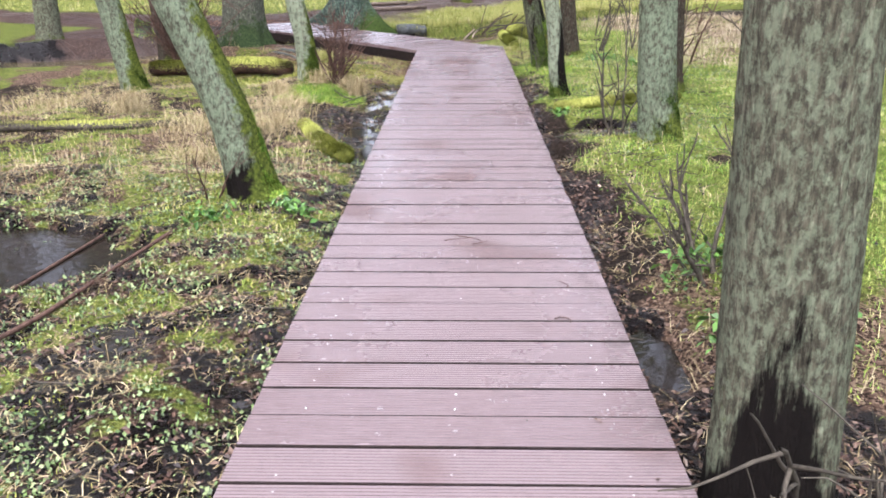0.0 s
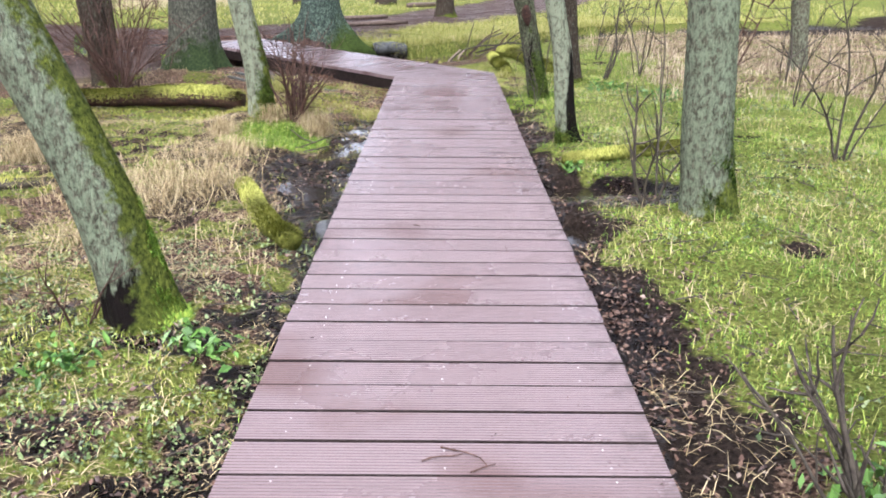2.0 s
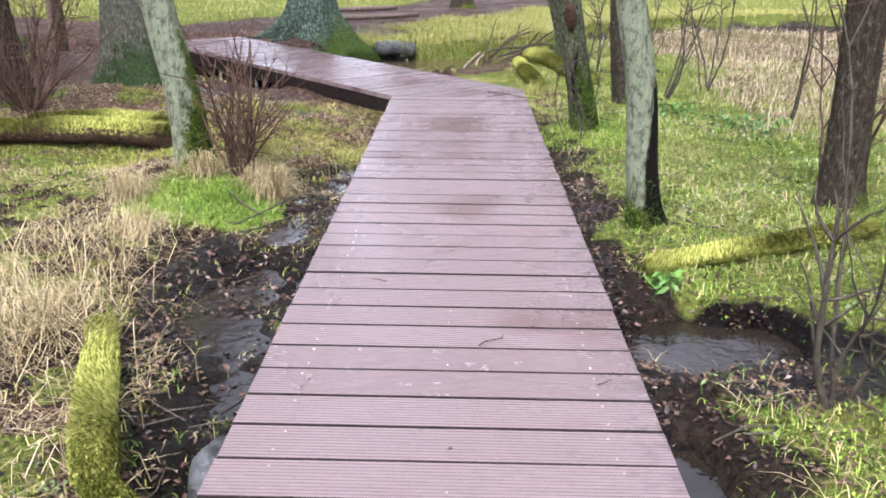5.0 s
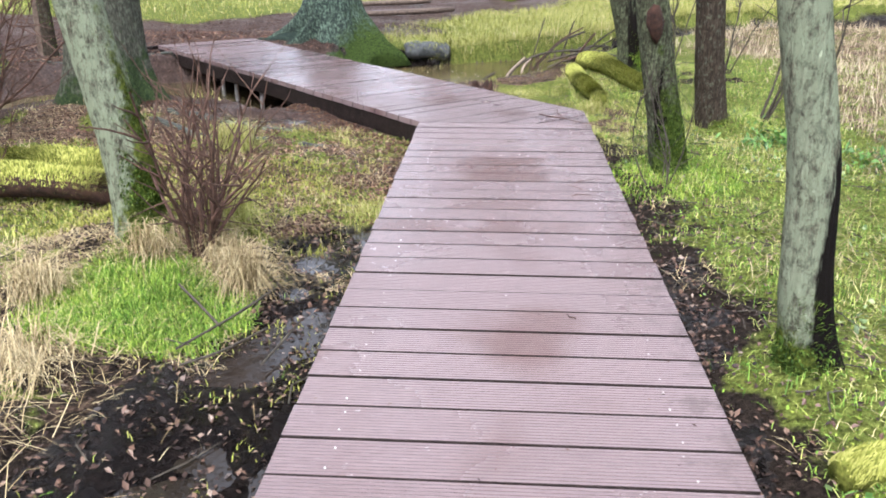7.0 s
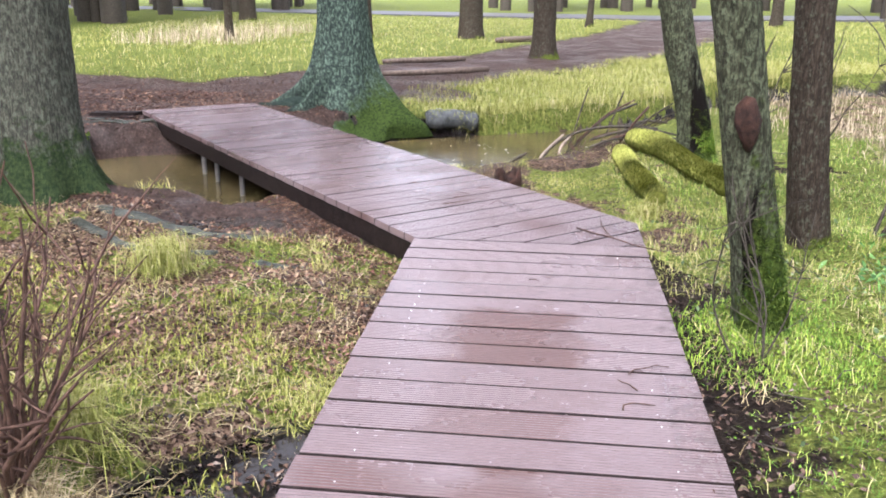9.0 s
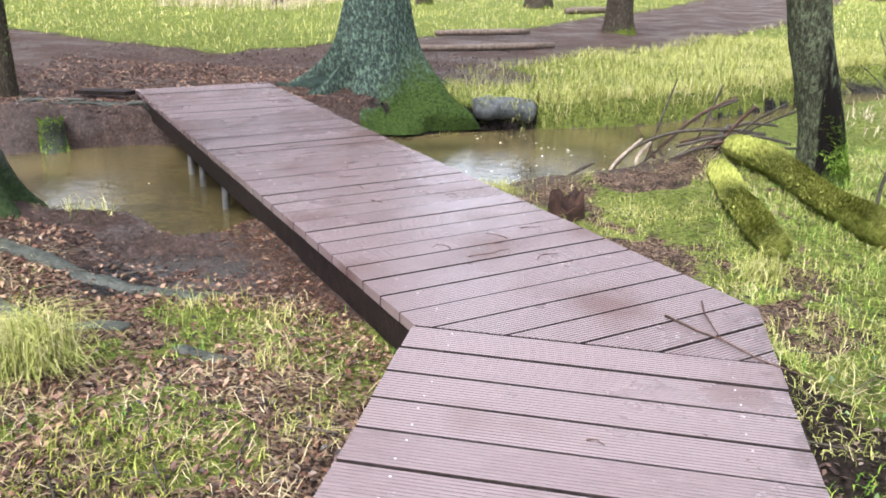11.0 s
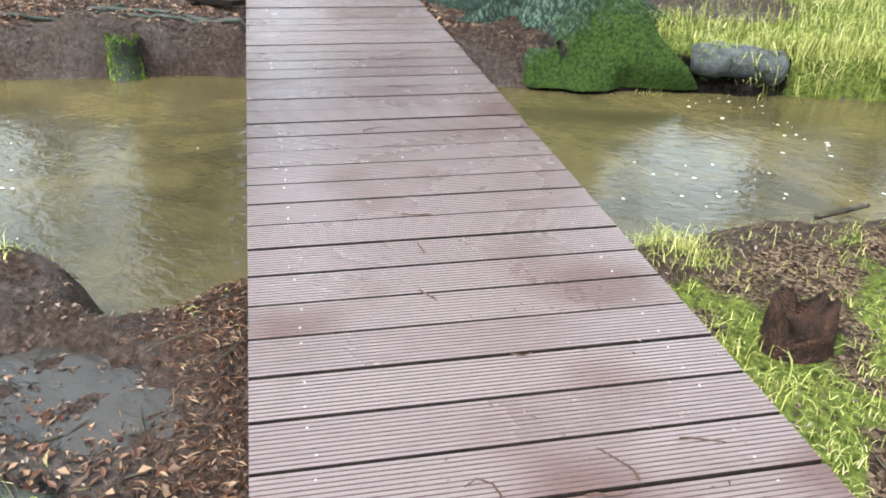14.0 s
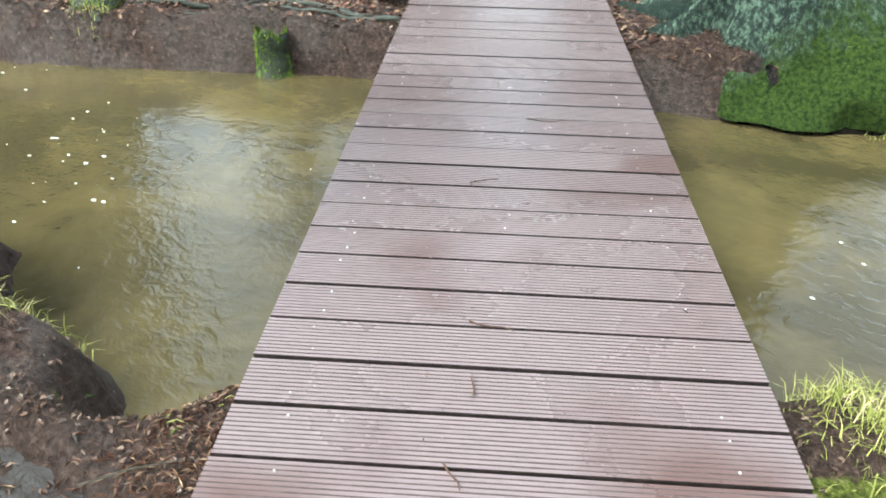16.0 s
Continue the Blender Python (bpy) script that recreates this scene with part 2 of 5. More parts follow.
ROOT = plain("wet_grey_green_root", (0.018, 0.02, 0.015), (0.06, 0.064, 0.05), 12, 0.35, bump=0.6, dist=0.015)
MOSS = plain("yellow_green_moss", (0.055, 0.062, 0.012), (0.22, 0.235, 0.045), 40, 0.9, 0.05, bump=0.9, dist=0.02)
MOSS_DEEP = ramp_stuff("deep_green_moss_shoots", [(0.0, (0.012, 0.026, 0.005)), (0.6, (0.06, 0.105, 0.016)), (1.0, (0.17, 0.23, 0.04))], 0.8, 0.1)
MOSS_FUZZ = ramp_stuff("moss_shoots", [(0.0, (0.07, 0.08, 0.014)), (0.5, (0.22, 0.235, 0.045)), (1.0, (0.36, 0.36, 0.10))], 0.8, 0.08)
MOSS_GREEN = ramp_stuff("green_moss_shoots", [(0.0, (0.05, 0.11, 0.012)), (0.5, (0.14, 0.24, 0.03)), (1.0, (0.29, 0.37, 0.055))], 0.8, 0.15)
GRASS = ramp_stuff("fresh_green_grass", [(0.0, (0.04, 0.085, 0.012)), (0.35, (0.16, 0.29, 0.045)), (0.7, (0.36, 0.43, 0.09)), (1.0, (0.56, 0.49, 0.25))], 0.65, 0.12, 1.5)
BANKGRASS = ramp_stuff("yellow_green_bank_grass", [(0.0, (0.12, 0.135, 0.026)), (0.5, (0.29, 0.30, 0.075)), (0.85, (0.41, 0.39, 0.14)), (1.0, (0.48, 0.41, 0.23))])
STRAW = ramp_stuff("dead_straw_grass", [(0.0, (0.13, 0.095, 0.045)), (0.5, (0.32, 0.25, 0.13)), (1.0, (0.5, 0.42, 0.25))])
REED = ramp_stuff("pinkish_dead_reed", [(0.0, (0.20, 0.15, 0.09)), (0.5, (0.42, 0.34, 0.22)), (1.0, (0.56, 0.47, 0.34))])
LEAF = ramp_stuff("fallen_leaves", [(0.0, (0.012, 0.008, 0.007)), (0.4, (0.045, 0.027, 0.020)), (0.75, (0.11, 0.064, 0.043)), (0.95, (0.15, 0.10, 0.072)), (1.0, (0.24, 0.19, 0.15))], 0.4, 0.2, 0.25)
REDLEAF = ramp_stuff("russet_needles", [(0.0, (0.04, 0.016, 0.011)), (0.6, (0.13, 0.06, 0.036)), (1.0, (0.32, 0.21, 0.13))], 0.5, 0.25)
WEED = ramp_stuff("small_green_weeds", [(0.0, (0.03, 0.05, 0.015)), (0.5, (0.10, 0.15, 0.045)), (1.0, (0.26, 0.31, 0.14))], 0.45, 0.3)
IVY = ramp_stuff("glossy_bright_leaves", [(0.0, (0.03, 0.08, 0.014)), (1.0, (0.12, 0.24, 0.045))], 0.4, 0.3)
FOAM = plain("white_foam_fleck", (0.6, 0.58, 0.5), (0.8, 0.78, 0.72), 20, 0.6)
STREAM = water_material("muddy_olive_stream_water", (0.106, 0.082, 0.034), (0.046, 0.037, 0.017), 0.16, 0.02)
PUDDLE = water_material("shallow_grey_mud_water", (0.05, 0.042, 0.036), (0.022, 0.018, 0.016), 0.22, 0.03)
BOG = water_material("dark_bog_water", (0.02, 0.015, 0.011), (0.010, 0.008, 0.006), 0.12, 0.05)
ASPHALT = plain("wet_grey_asphalt", (0.05, 0.048, 0.05), (0.09, 0.087, 0.09), 8, 0.55)


# ---- shapes ----
def hash2(ix, iy, seed):
    v = np.sin(ix * 127.1 + iy * 311.7 + seed * 74.7) * 43758.5453
    return v - np.floor(v)


def vnoise(x, y, seed=0):
    """Smooth value noise, -1 to 1."""
    ix, iy = np.floor(x), np.floor(y)
    fx, fy = x - ix, y - iy
    fx, fy = fx * fx * (3 - 2 * fx), fy * fy * (3 - 2 * fy)
    a, b = hash2(ix, iy, seed), hash2(ix + 1, iy, seed)
    c, d = hash2(ix, iy + 1, seed), hash2(ix + 1, iy + 1, seed)
    return 2 * ((a * (1 - fx) + b * fx) * (1 - fy) + (c * (1 - fx) + d * fx) * fy) - 1


def fbm(x, y, octaves=4, seed=0):
    total, amp = 0, 0.5
    for k in range(octaves):
        total = total + amp * vnoise(x * 2 ** k, y * 2 ** k, seed + 13 * k)
        amp *= 0.55
    return total


def step(a, b, v):
    t = np.clip((v - a) / (b - a), 0, 1)
    return t * t * (3 - 2 * t)


def signed(x, y, poly):
    """Distance to a closed outline, positive inside."""
    d = np.full(np.shape(x), 1e9)
    inside = np.zeros(np.shape(x), bool)
    for (ax, ay), (bx, by) in zip(poly, poly[1:] + poly[:1]):
        ex, ey = bx - ax, by - ay
        h = np.clip(((x - ax) * ex + (y - ay) * ey) / (ex * ex + ey * ey), 0, 1)
        d = np.minimum(d, np.hypot(x - ax - h * ex, y - ay - h * ey))
        with np.errstate(divide="ignore", invalid="ignore"):
            cross = ((ay > y) != (by > y)) & (x < ex * (y - ay) / (ey if ey else 1e-9) + ax)
        inside ^= cross
    return np.where(inside, d, -d)


def near_line(x, y, pts):
    d = np.full(np.shape(x), 1e9)
    for (ax, ay), (bx, by) in zip(pts, pts[1:]):
        ex, ey = bx - ax, by - ay
        h = np.clip(((x - ax) * ex + (y - ay) * ey) / (ex * ex + ey * ey), 0, 1)
        d = np.minimum(d, np.hypot(x - ax - h * ex, y - ay - h * ey))
    return d


def mesh(name, verts, faces, material, smooth=True):
    me = bpy.data.meshes.new(name)
    me.from_pydata(verts.tolist() if isinstance(verts, np.ndarray) else verts, [], faces.tolist() if isinstance(faces, np.ndarray) else faces)
    me.materials.append(material)
    if smooth:
        me.polygons.foreach_set("use_smooth", np.ones(len(me.polygons), bool))
    return me


def attribute(me, name, values):
    me.attributes.new(name, "FLOAT", "POINT").data.foreach_set("value", np.asarray(values, np.float32))


def part(name, me, parent, label=""):
    ob = new(name, me)
    ob.parent = parent
    return tagged(ob, label)


def thing(name, label, category, at=(0, 0, 0), group="", kind=""):
    ob = new(name)
    ob.empty_display_size = 0.1
    ob.location = at
    return tagged(ob, label, category, group, kind)


class Soup:
    """Gathers loose pieces into one mesh."""

    def __init__(self):
        self.v, self.f, self.n = [], [], 0

    def add(self, verts, faces):
        self.v.append(np.asarray(verts, float))
        self.f += (np.asarray(faces) + self.n).tolist() if isinstance(faces, np.ndarray) else [[i + self.n for i in q] for q in faces]
        self.n += len(verts)

    def tube(self, pts, radii, sides=6, cap=True):
        pts = np.asarray(pts, float)
        radii = np.broadcast_to(radii, len(pts))
        d = np.gradient(pts, axis=0)
        d /= np.linalg.norm(d, axis=1)[:, None] + 1e-9
        ref = np.where(np.abs(d[:, 2:3]) > 0.9, [[1.0, 0, 0]], [[0, 0, 1.0]])
        u = np.cross(d, ref)
        u /= np.linalg.norm(u, axis=1)[:, None] + 1e-9
        w = np.cross(d, u)
        a = np.arange(sides) * 2 * np.pi / sides
        ring = pts[:, None] + radii[:, None, None] * (np.cos(a)[None, :, None] * u[:, None] + np.sin(a)[None, :, None] * w[:, None])
        n = len(pts)
        faces = [[k * sides + i, k * sides + (i + 1) % sides, (k + 1) * sides + (i + 1) % sides, (k + 1) * sides + i] for k in range(n - 1) for i in range(sides)]
        if cap:
            faces += [list(range(sides))[::-1], [(n - 1) * sides + i for i in range(sides)]]
        self.add(ring.reshape(-1, 3), faces)

    def mesh(self, name, material, smooth=True, at=(0, 0, 0)):
        v = np.concatenate(self.v) - np.asarray(at)
        return mesh(name, v, self.f, material, smooth)


rng = np.random.default_rng(7)

# ---- the plan: walkway, stream, ditch, paths ----
X0, X1, YJ = -0.3375, 0.8625, 11.495          # first leg's sides and its end
NX, NY = 0.7616, 0.6480                        # across the second leg
SX, SY = -0.6480, 0.7616                       # along the second leg
N0, N1, S_END = 7.2006, 8.4006, 14.49
PITCH, PITCH2 = 0.1649, 0.1635
STREAM_Z, BOG_Z = -0.36, -0.245

CHANNEL = [(-40, 3.5), (-9, 10.4), (-5, 11.7), (-3.7, 12.55), (-3.0, 12.9), (-2.45, 12.63), (-2.31, 12.72), (-2.15, 12.78), (-1.99, 12.77), (-1.80, 12.66), (-1.76, 12.79), (-1.80, 12.95), (-1.6, 13.2), (-1.1, 13.6), (-0.6, 14.1), (-0.4, 14.45), (0.2, 14.85),
           (0.75, 15.7), (1.85, 17.6), (3.5, 18.9), (8, 21), (40, 28), (40, 31), (8, 23.2), (3.2, 20.4), (2.05, 18.75), (1.32, 17.9), (0.42, 17.18), (-0.5, 16.72), (-1.2, 16.3), (-1.5, 16.08), (-2.1, 15.85), (-2.7, 15.45), (-3.4, 15.15),
           (-3.8, 14.95), (-4.5, 14.35), (-5.4, 13.65), (-9, 12.3), (-40, 6)]
DITCH = [(-0.2, 5.9), (-0.62, 6.1), (-1.0, 7.0), (-1.1, 7.6), (-0.95, 8.2), (-1.02, 8.7), (-0.85, 9.4), (-0.55, 9.85), (0.3, 9.9), (0.3, 5.9)]
TRAIL = [(-3.4, 16.2), (-3.6, 17.6), (-2.6, 19.3), (0.0, 23.5), (2.6, 30), (6, 42), (7, 48)]
TRAIL_LEFT = [(-3.4, 17.0), (-5.5, 17.8), (-9, 19.2), (-25, 24)]

TREES = {"A": (1.09, 1.70), "A2": (1.69, 3.45), "B": (-0.97, 4.75), "C": (1.85, 6.3), "D": (1.29, 8.23), "E": (1.33, 10.9), "F": (1.89, 12.2), "G": (1.6, 14.35), "H": (-1.44, 9.3), "I": (-3.24, 8.85), "J": (-2.88, 12.2), "K": (-1.90, 16.53)}


def height(x, y, fine=True):
    x, y = np.asarray(x, float), np.asarray(y, float)
    z = -0.165 + 0.06 * fbm(x * 0.7, y * 0.7, 3, 3)
    if fine:
        z = z + 0.045 * fbm(x * 2.6, y * 2.6, 3, 5) + 0.018 * fbm(x * 11, y * 11, 2, 9)
    z = z - 0.035 * step(-0.3, -0.7, x) * step(5.6, 4.6, y)
    beside = np.minimum(np.abs(x - X0), np.abs(x - X1))
    inside = (x > X0) & (x < X1)
    z = z - 0.05 * np.where(inside, 1, step(0.5, 0.1, beside)) * step(12.0, 10.5, y)
    for k, (tx, ty) in TREES.items():
        r2 = (x - tx) ** 2 + (y - ty) ** 2
        up, wide = {"J": (0.20, 0.9), "K": (0.16, 0.9), "H": (0.10, 0.5), "B": (0.06, 0.5)}.get(k, (0.05, 0.45))
        z = z + up * np.exp(-r2 / wide ** 2)
    z = z + 0.12 * np.exp(-((x + 3.6) ** 2 + (y - 16.7) ** 2) / 1.2 ** 2)
    z = z + 0.10 * step(16.5, 19.0, y)
    z = z + 0.25 * fbm(x * 0.06, y * 0.06, 2, 21) * step(25, 60, np.hypot(x, y - 8))
    z = z + 0.05 * fbm(x * 4.5, y * 4.5, 4, 47) * step(0.9, 0.3, np.abs(near_line(x, y, [(-6, 13.6), (-3.4, 15.3), (-2.6, 15.7)]))) * (y > 13.2)
    z = z + (0.11 + 0.06 * fbm(x * 3, y * 3, 3, 48)) * step(0.9, 0.15, near_line(x, y, [(-9, 12.3), (-5.4, 13.65), (-4.5, 14.35), (-3.8, 14.95), (-3.4, 15.15)])) * (y > 12.4) * (x < -2.6)
    sd = signed(x, y, DITCH)
    z = np.where(sd > -0.3, z + (np.minimum(z, -0.236 + 0.05 * fbm(x * 3, y * 3, 3, 31)) - z) * step(-0.2, 0.08, sd), z)
    sc = signed(x, y, CHANNEL) + 0.05 * fbm(x * 4, y * 4, 3, 41)
    bank = -0.40 + (z + 0.40) * step(0.0, 1.0, -sc / np.where((x > -0.7) & (x * SX + y * SY > 12.4) | (x < -2.6) & (y > 13.2), 0.09, 0.24))
    z = np.where(sc > -0.24, np.where(sc > 0, -0.40 - 0.25 * step(0, 0.5, sc), bank), z)
    under = (x * NX + y * NY > N0 - 0.02) & (x * NX + y * NY < N1 + 0.02) & (x * SX + y * SY < S_END) & (y > YJ - 0.1)
    deck = under | ((x > X0 - 0.02) & (x < X1 + 0.02) & (y < YJ + 0.2))
    for cx, cy, rx, ry, low in ((-1.55, 12.22, 0.36, 0.18, -0.185), (1.3, 7.05, 0.34, 0.26, -0.27), (1.0, 6.1, 0.1, 0.22, -0.27), (1.05, 2.75, 0.1, 0.3, -0.27), (-2.3, 3.85, 0.85, 0.5, -0.266)):
        e = ((x - cx) / rx) ** 2 + ((y - cy) / ry) ** 2 + 0.5 * fbm(x * 5, y * 5, 3, 44)
        z = z + (np.minimum(z, low + 0.02 * fbm(x * 14, y * 14, 2, 45)) - z) * step(1.5, 0.8, e)
    return np.where(deck, np.minimum(z, -0.16), z)


def on_deck(x, y, margin=0.02):
    n, s = x * NX + y * NY, x * SX + y * SY
    return ((x > X0 - margin) & (x < X1 + margin) & (y < YJ + 0.4)) | ((n > N0 - margin) & (n < N1 + margin) & (s < S_END + margin) & (y > YJ - 0.1) & (x < X1 + margin))


def zones(x, y):
    """How far a spot is grass, mud, leaf litter, straw, reed and trodden earth, 0 to 1."""
    n1, n2 = fbm(x * 0.9, y * 0.9, 4, 51), fbm(x * 2.3, y * 2.3, 4, 61)
    sc = signed(x, y, CHANNEL)
    beyond = step(0, 0.1, (x * SX + y * SY) - (12.4 - 0.22 * np.minimum(x, 0) - 0.1 * np.maximum(x - 2, 0))) * (sc < 0)
    trail = np.maximum(step(2.0, 1.2, near_line(x, y, TRAIL) - 0.02 * np.maximum(y - 20, 0)), step(1.7, 1.0, near_line(x, y, TRAIL_LEFT)))
    trail = np.maximum(trail, step(2.6, 1.9, np.hypot((x + 4.9) * 0.8, y - 15.4)) * (x < -2.9))
    trail = np.maximum(trail, 0.85 * step(0.85, 0.45, np.hypot((x + 1.25) * 0.9, y - 18.1)))
    right = step(1.08, 1.38, x + 0.35 * n2) * (1 - beyond) * (y < 19)
    nook = step(8.35, 8.5, x * NX + y * NY) * step(11.2, 11.7, y) * step(1.5, 1.2, x) * (1 - beyond)
    left = step(-0.3, -0.5, x) * (1 - beyond) * (y < 13.5)
    bog = left * step(5.9, 5.0, y + 0.8 * n1)
    mid = left * step(5.0, 5.7, y + 0.8 * n1) * step(10.0, 9.2, y + 0.5 * n2)
    back = left * step(9.1, 9.9, y + 0.5 * n2)
    reed = right * step(2.2, 3.6, x + 1.6 * n1 + 0.5 * n2) * step(9.3, 12.5, y + 2.4 * n1 + n2)
    nb = fbm(x * 5.5, y * 5.5, 4, 67)
    grass = right * (1 - 0.55 * reed) * step(-0.85, -0.5, n1 + 0.5 * n2 + 0.4 * nb)
    grass = grass + beyond * (1 - trail) + nook * step(-0.25, 0.1, n2 + 0.3 * n1) * (1 - 0.8 * step(0.5, 0.2, np.hypot(x + 0.1, y - 14.0))) * (1 - step(-0.45, -0.2, sc + 0.15 * n2))
    grass = grass + bog * step(-0.02, 0.3, nb + 0.3 * n1) * 0.7 + mid * step(-0.1, 0.2, 0.6 * n2 + 0.6 * nb) * 0.8 + back * step(-0.12, 0.16, n2 + 0.25 * n1) * 0.75
    grass = np.maximum(grass, step(0.62, 0.36, np.hypot(x + 1.2, (y - 8.75) * 1.3) + 0.25 * nb))
    grass = np.maximum(grass, 0.9 * step(0.55, 0.35, np.hypot(x + 1.2, y - 4.45)))
    grass = np.maximum(grass, step(0.28, 0.12, np.hypot((x + 0.5), (y - 10.15) * 0.6)) * (x < X0))
    near = left * step(11.75, 12.05, y + 0.25 * n2)
    grass = grass * (1 - 0.9 * near)
    trail = np.maximum(trail, np.maximum(0.8 * near, nook * step(-0.55, -0.25, sc + 0.3 * n2)))
    mud = step(0.30, 0.08, np.abs(x - 0.26) - 0.6 + 0.3 * n2 + 0.25 * nb) * (y < 11.2) * (1 - 0.6 * step(9.8, 10.6, y))
    mud = np.maximum(mud, bog * step(0.15, -0.15, nb + 0.3 * n1))
    mud = np.maximum(mud, step(-0.12, 0.02, signed(x, y, DITCH)))
    mud = np.maximum(mud, step(-0.3, -0.05, sc + 0.1 * n2) * (1 - beyond * (x > -0.4)))
    mud = np.maximum(mud, 0.95 * step(0.6, 0.3, np.hypot(x + 1.6, y - 12.25) + 0.2 * n2))
    mud = np.maximum(mud, step(0.7, 0.4, np.hypot(x - 1.2, y - 1.9) + 0.2 * n2))
    grass = grass * (1 - step(0.7, 0.4, np.hypot(x - 1.2, y - 1.9) + 0.2 * n2))
    scrub = step(1.0, 0.5, np.hypot(x - 1.65, (y - 2.6) * 0.75) + 0.35 * nb) * (x > X1)
    soft = step(0.6, 0.3, np.hypot(x - 1.42, y - 6.9) + 0.3 * n2 + 0.2 * nb)
    grass = grass * (1 - 0.7 * scrub) * (1 - 0.9 * soft)
    mud = np.maximum(mud, 0.9 * soft)
    litter = np.clip(back * 0.9 + 0.9 * scrub + 0.5 * bog + 0.4 * mid + 0.3 * right + 0.6 * nook, 0, 1)
    straw = mid * step(0.0, 0.25, n1 + 0.5 * n2) * (np.hypot(x + 1.2, (y - 8.75)) > 0.6) * step(8.6, 7.6, y)
    return np.clip(grass, 0, 1), np.clip(mud, 0, 1), litter, np.clip(straw, 0, 1), reed, np.clip(trail, 0, 1), beyond


# ---- ground: one sheet to the horizon ----
def spread(lo, hi, fine, far, grow=1.16):
    v = list(np.arange(lo, hi + 1e-6, fine))
    d = fine
    while v[-1] < far:
        d *= grow
        v.append(v[-1] + d)
    d = fine
    while v[0] > -far:
        d *= grow
        v.insert(0, v[0] - d)
    return np.array(v)


gx, gy = spread(-4.2, 3.6, 0.04, 900), spread(1.2, 17.4, 0.04, 900)
GXX, GYY = np.meshgrid(gx, gy)
flat_x, flat_y = GXX.ravel(), GYY.ravel()
gz = height(flat_x, flat_y)
cols = len(gx)
idx = np.arange(len(flat_x)).reshape(len(gy), cols)
quads = np.stack([idx[:-1, :-1], idx[:-1, 1:], idx[1:, 1:], idx[1:, :-1]], -1).reshape(-1, 4)
ground_me = mesh("ground", np.stack([flat_x, flat_y, gz], 1), quads, GROUND)
zg, zm, zl, zs, zr, zt, zb = zones(flat_x, flat_y)
zone = ground_me.attributes.new("zone", "FLOAT_COLOR", "POINT")
zone.data.foreach_set("color", np.stack([zg, zm, np.clip(zl + 0.6 * zs + 0.7 * zr, 0, 1), np.ones_like(zg)], 1).astype(np.float32).ravel())
attribute(ground_me, "trodden", zt)
tagged(new("ground", ground_me), "boggy woodland floor of mud, moss, grass and fallen leaves", "ground", kind="structure")


def sheet(name, outline, z, material, label, category):
    bm = bmesh.new()
    bm.faces.new([bm.verts.new((x, y, z)) for x, y in outline])
    bmesh.ops.triangulate(bm, faces=bm.faces)
    me = bpy.data.meshes.new(name)
    bm.to_mesh(me)
    bm.free()
    me.materials.append(material)
    return tagged(new(name, me), label, category, kind="structure")


def grown(outline, by):
    cx = [(a, b) for a, b in outline]
    out = []
    for i, (x, y) in enumerate(cx):
        (ax, ay), (bx, by_) = cx[i - 1], cx[(i + 1) % len(cx)]
        dx, dy = bx - ax, by_ - ay
        k = math.hypot(dx, dy) or 1
        out.append((x + by * dy / k, y - by * dx / k))
    return out


sheet("water", grown(CHANNEL, 0.14), STREAM_Z, STREAM, "shallow muddy olive-brown stream with faint ripples", "stream")
sheet("bog_water", [(-5.5, -4), (3.4, -4), (3.4, 10.4), (-0.2, 10.6), (-5.5, 9.2)], BOG_Z, BOG, "still dark bog water in hollows and ditch", "water")

sheet("puddle", [(-1.56 + 0.36 * math.cos(a * math.pi / 8), 12.27 + 0.24 * math.sin(a * math.pi / 8)) for a in range(16)], -0.180, PUDDLE, "shallow puddle on mud between the roots", "water")

# far asphalt way beyond the grass
way = [(-90, 62), (-30, 55), (-14, 52), (5, 47), (14, 48), (90, 56)]
wv, wf = [], []
for k, (x, y) in enumerate(way):
    zz = float(height(np.array([x]), np.array([y]))[0]) + 0.06
    wv += [(x, y - 2.6, zz), (x, y + 2.6, zz), (x, y - 2.6, zz - 0.3), (x, y + 2.6, zz - 0.3)]
for k in range(len(way) - 1):
    a, b = 4 * k, 4 * k + 4
    wf += [[a, b, b + 1, a + 1], [a, a + 2, b + 2, b], [a + 1, b + 1, b + 3, a + 3]]
tagged(new("road", mesh("road", wv, wf, ASPHALT, False)), "pale wet asphalt way beyond the trees", "road", kind="structure")

# ---- the boardwalk ----
boardwalk = thing("boardwalk", "wet brown grooved plank boardwalk that bends over a stream", "boardwalk", kind="structure")


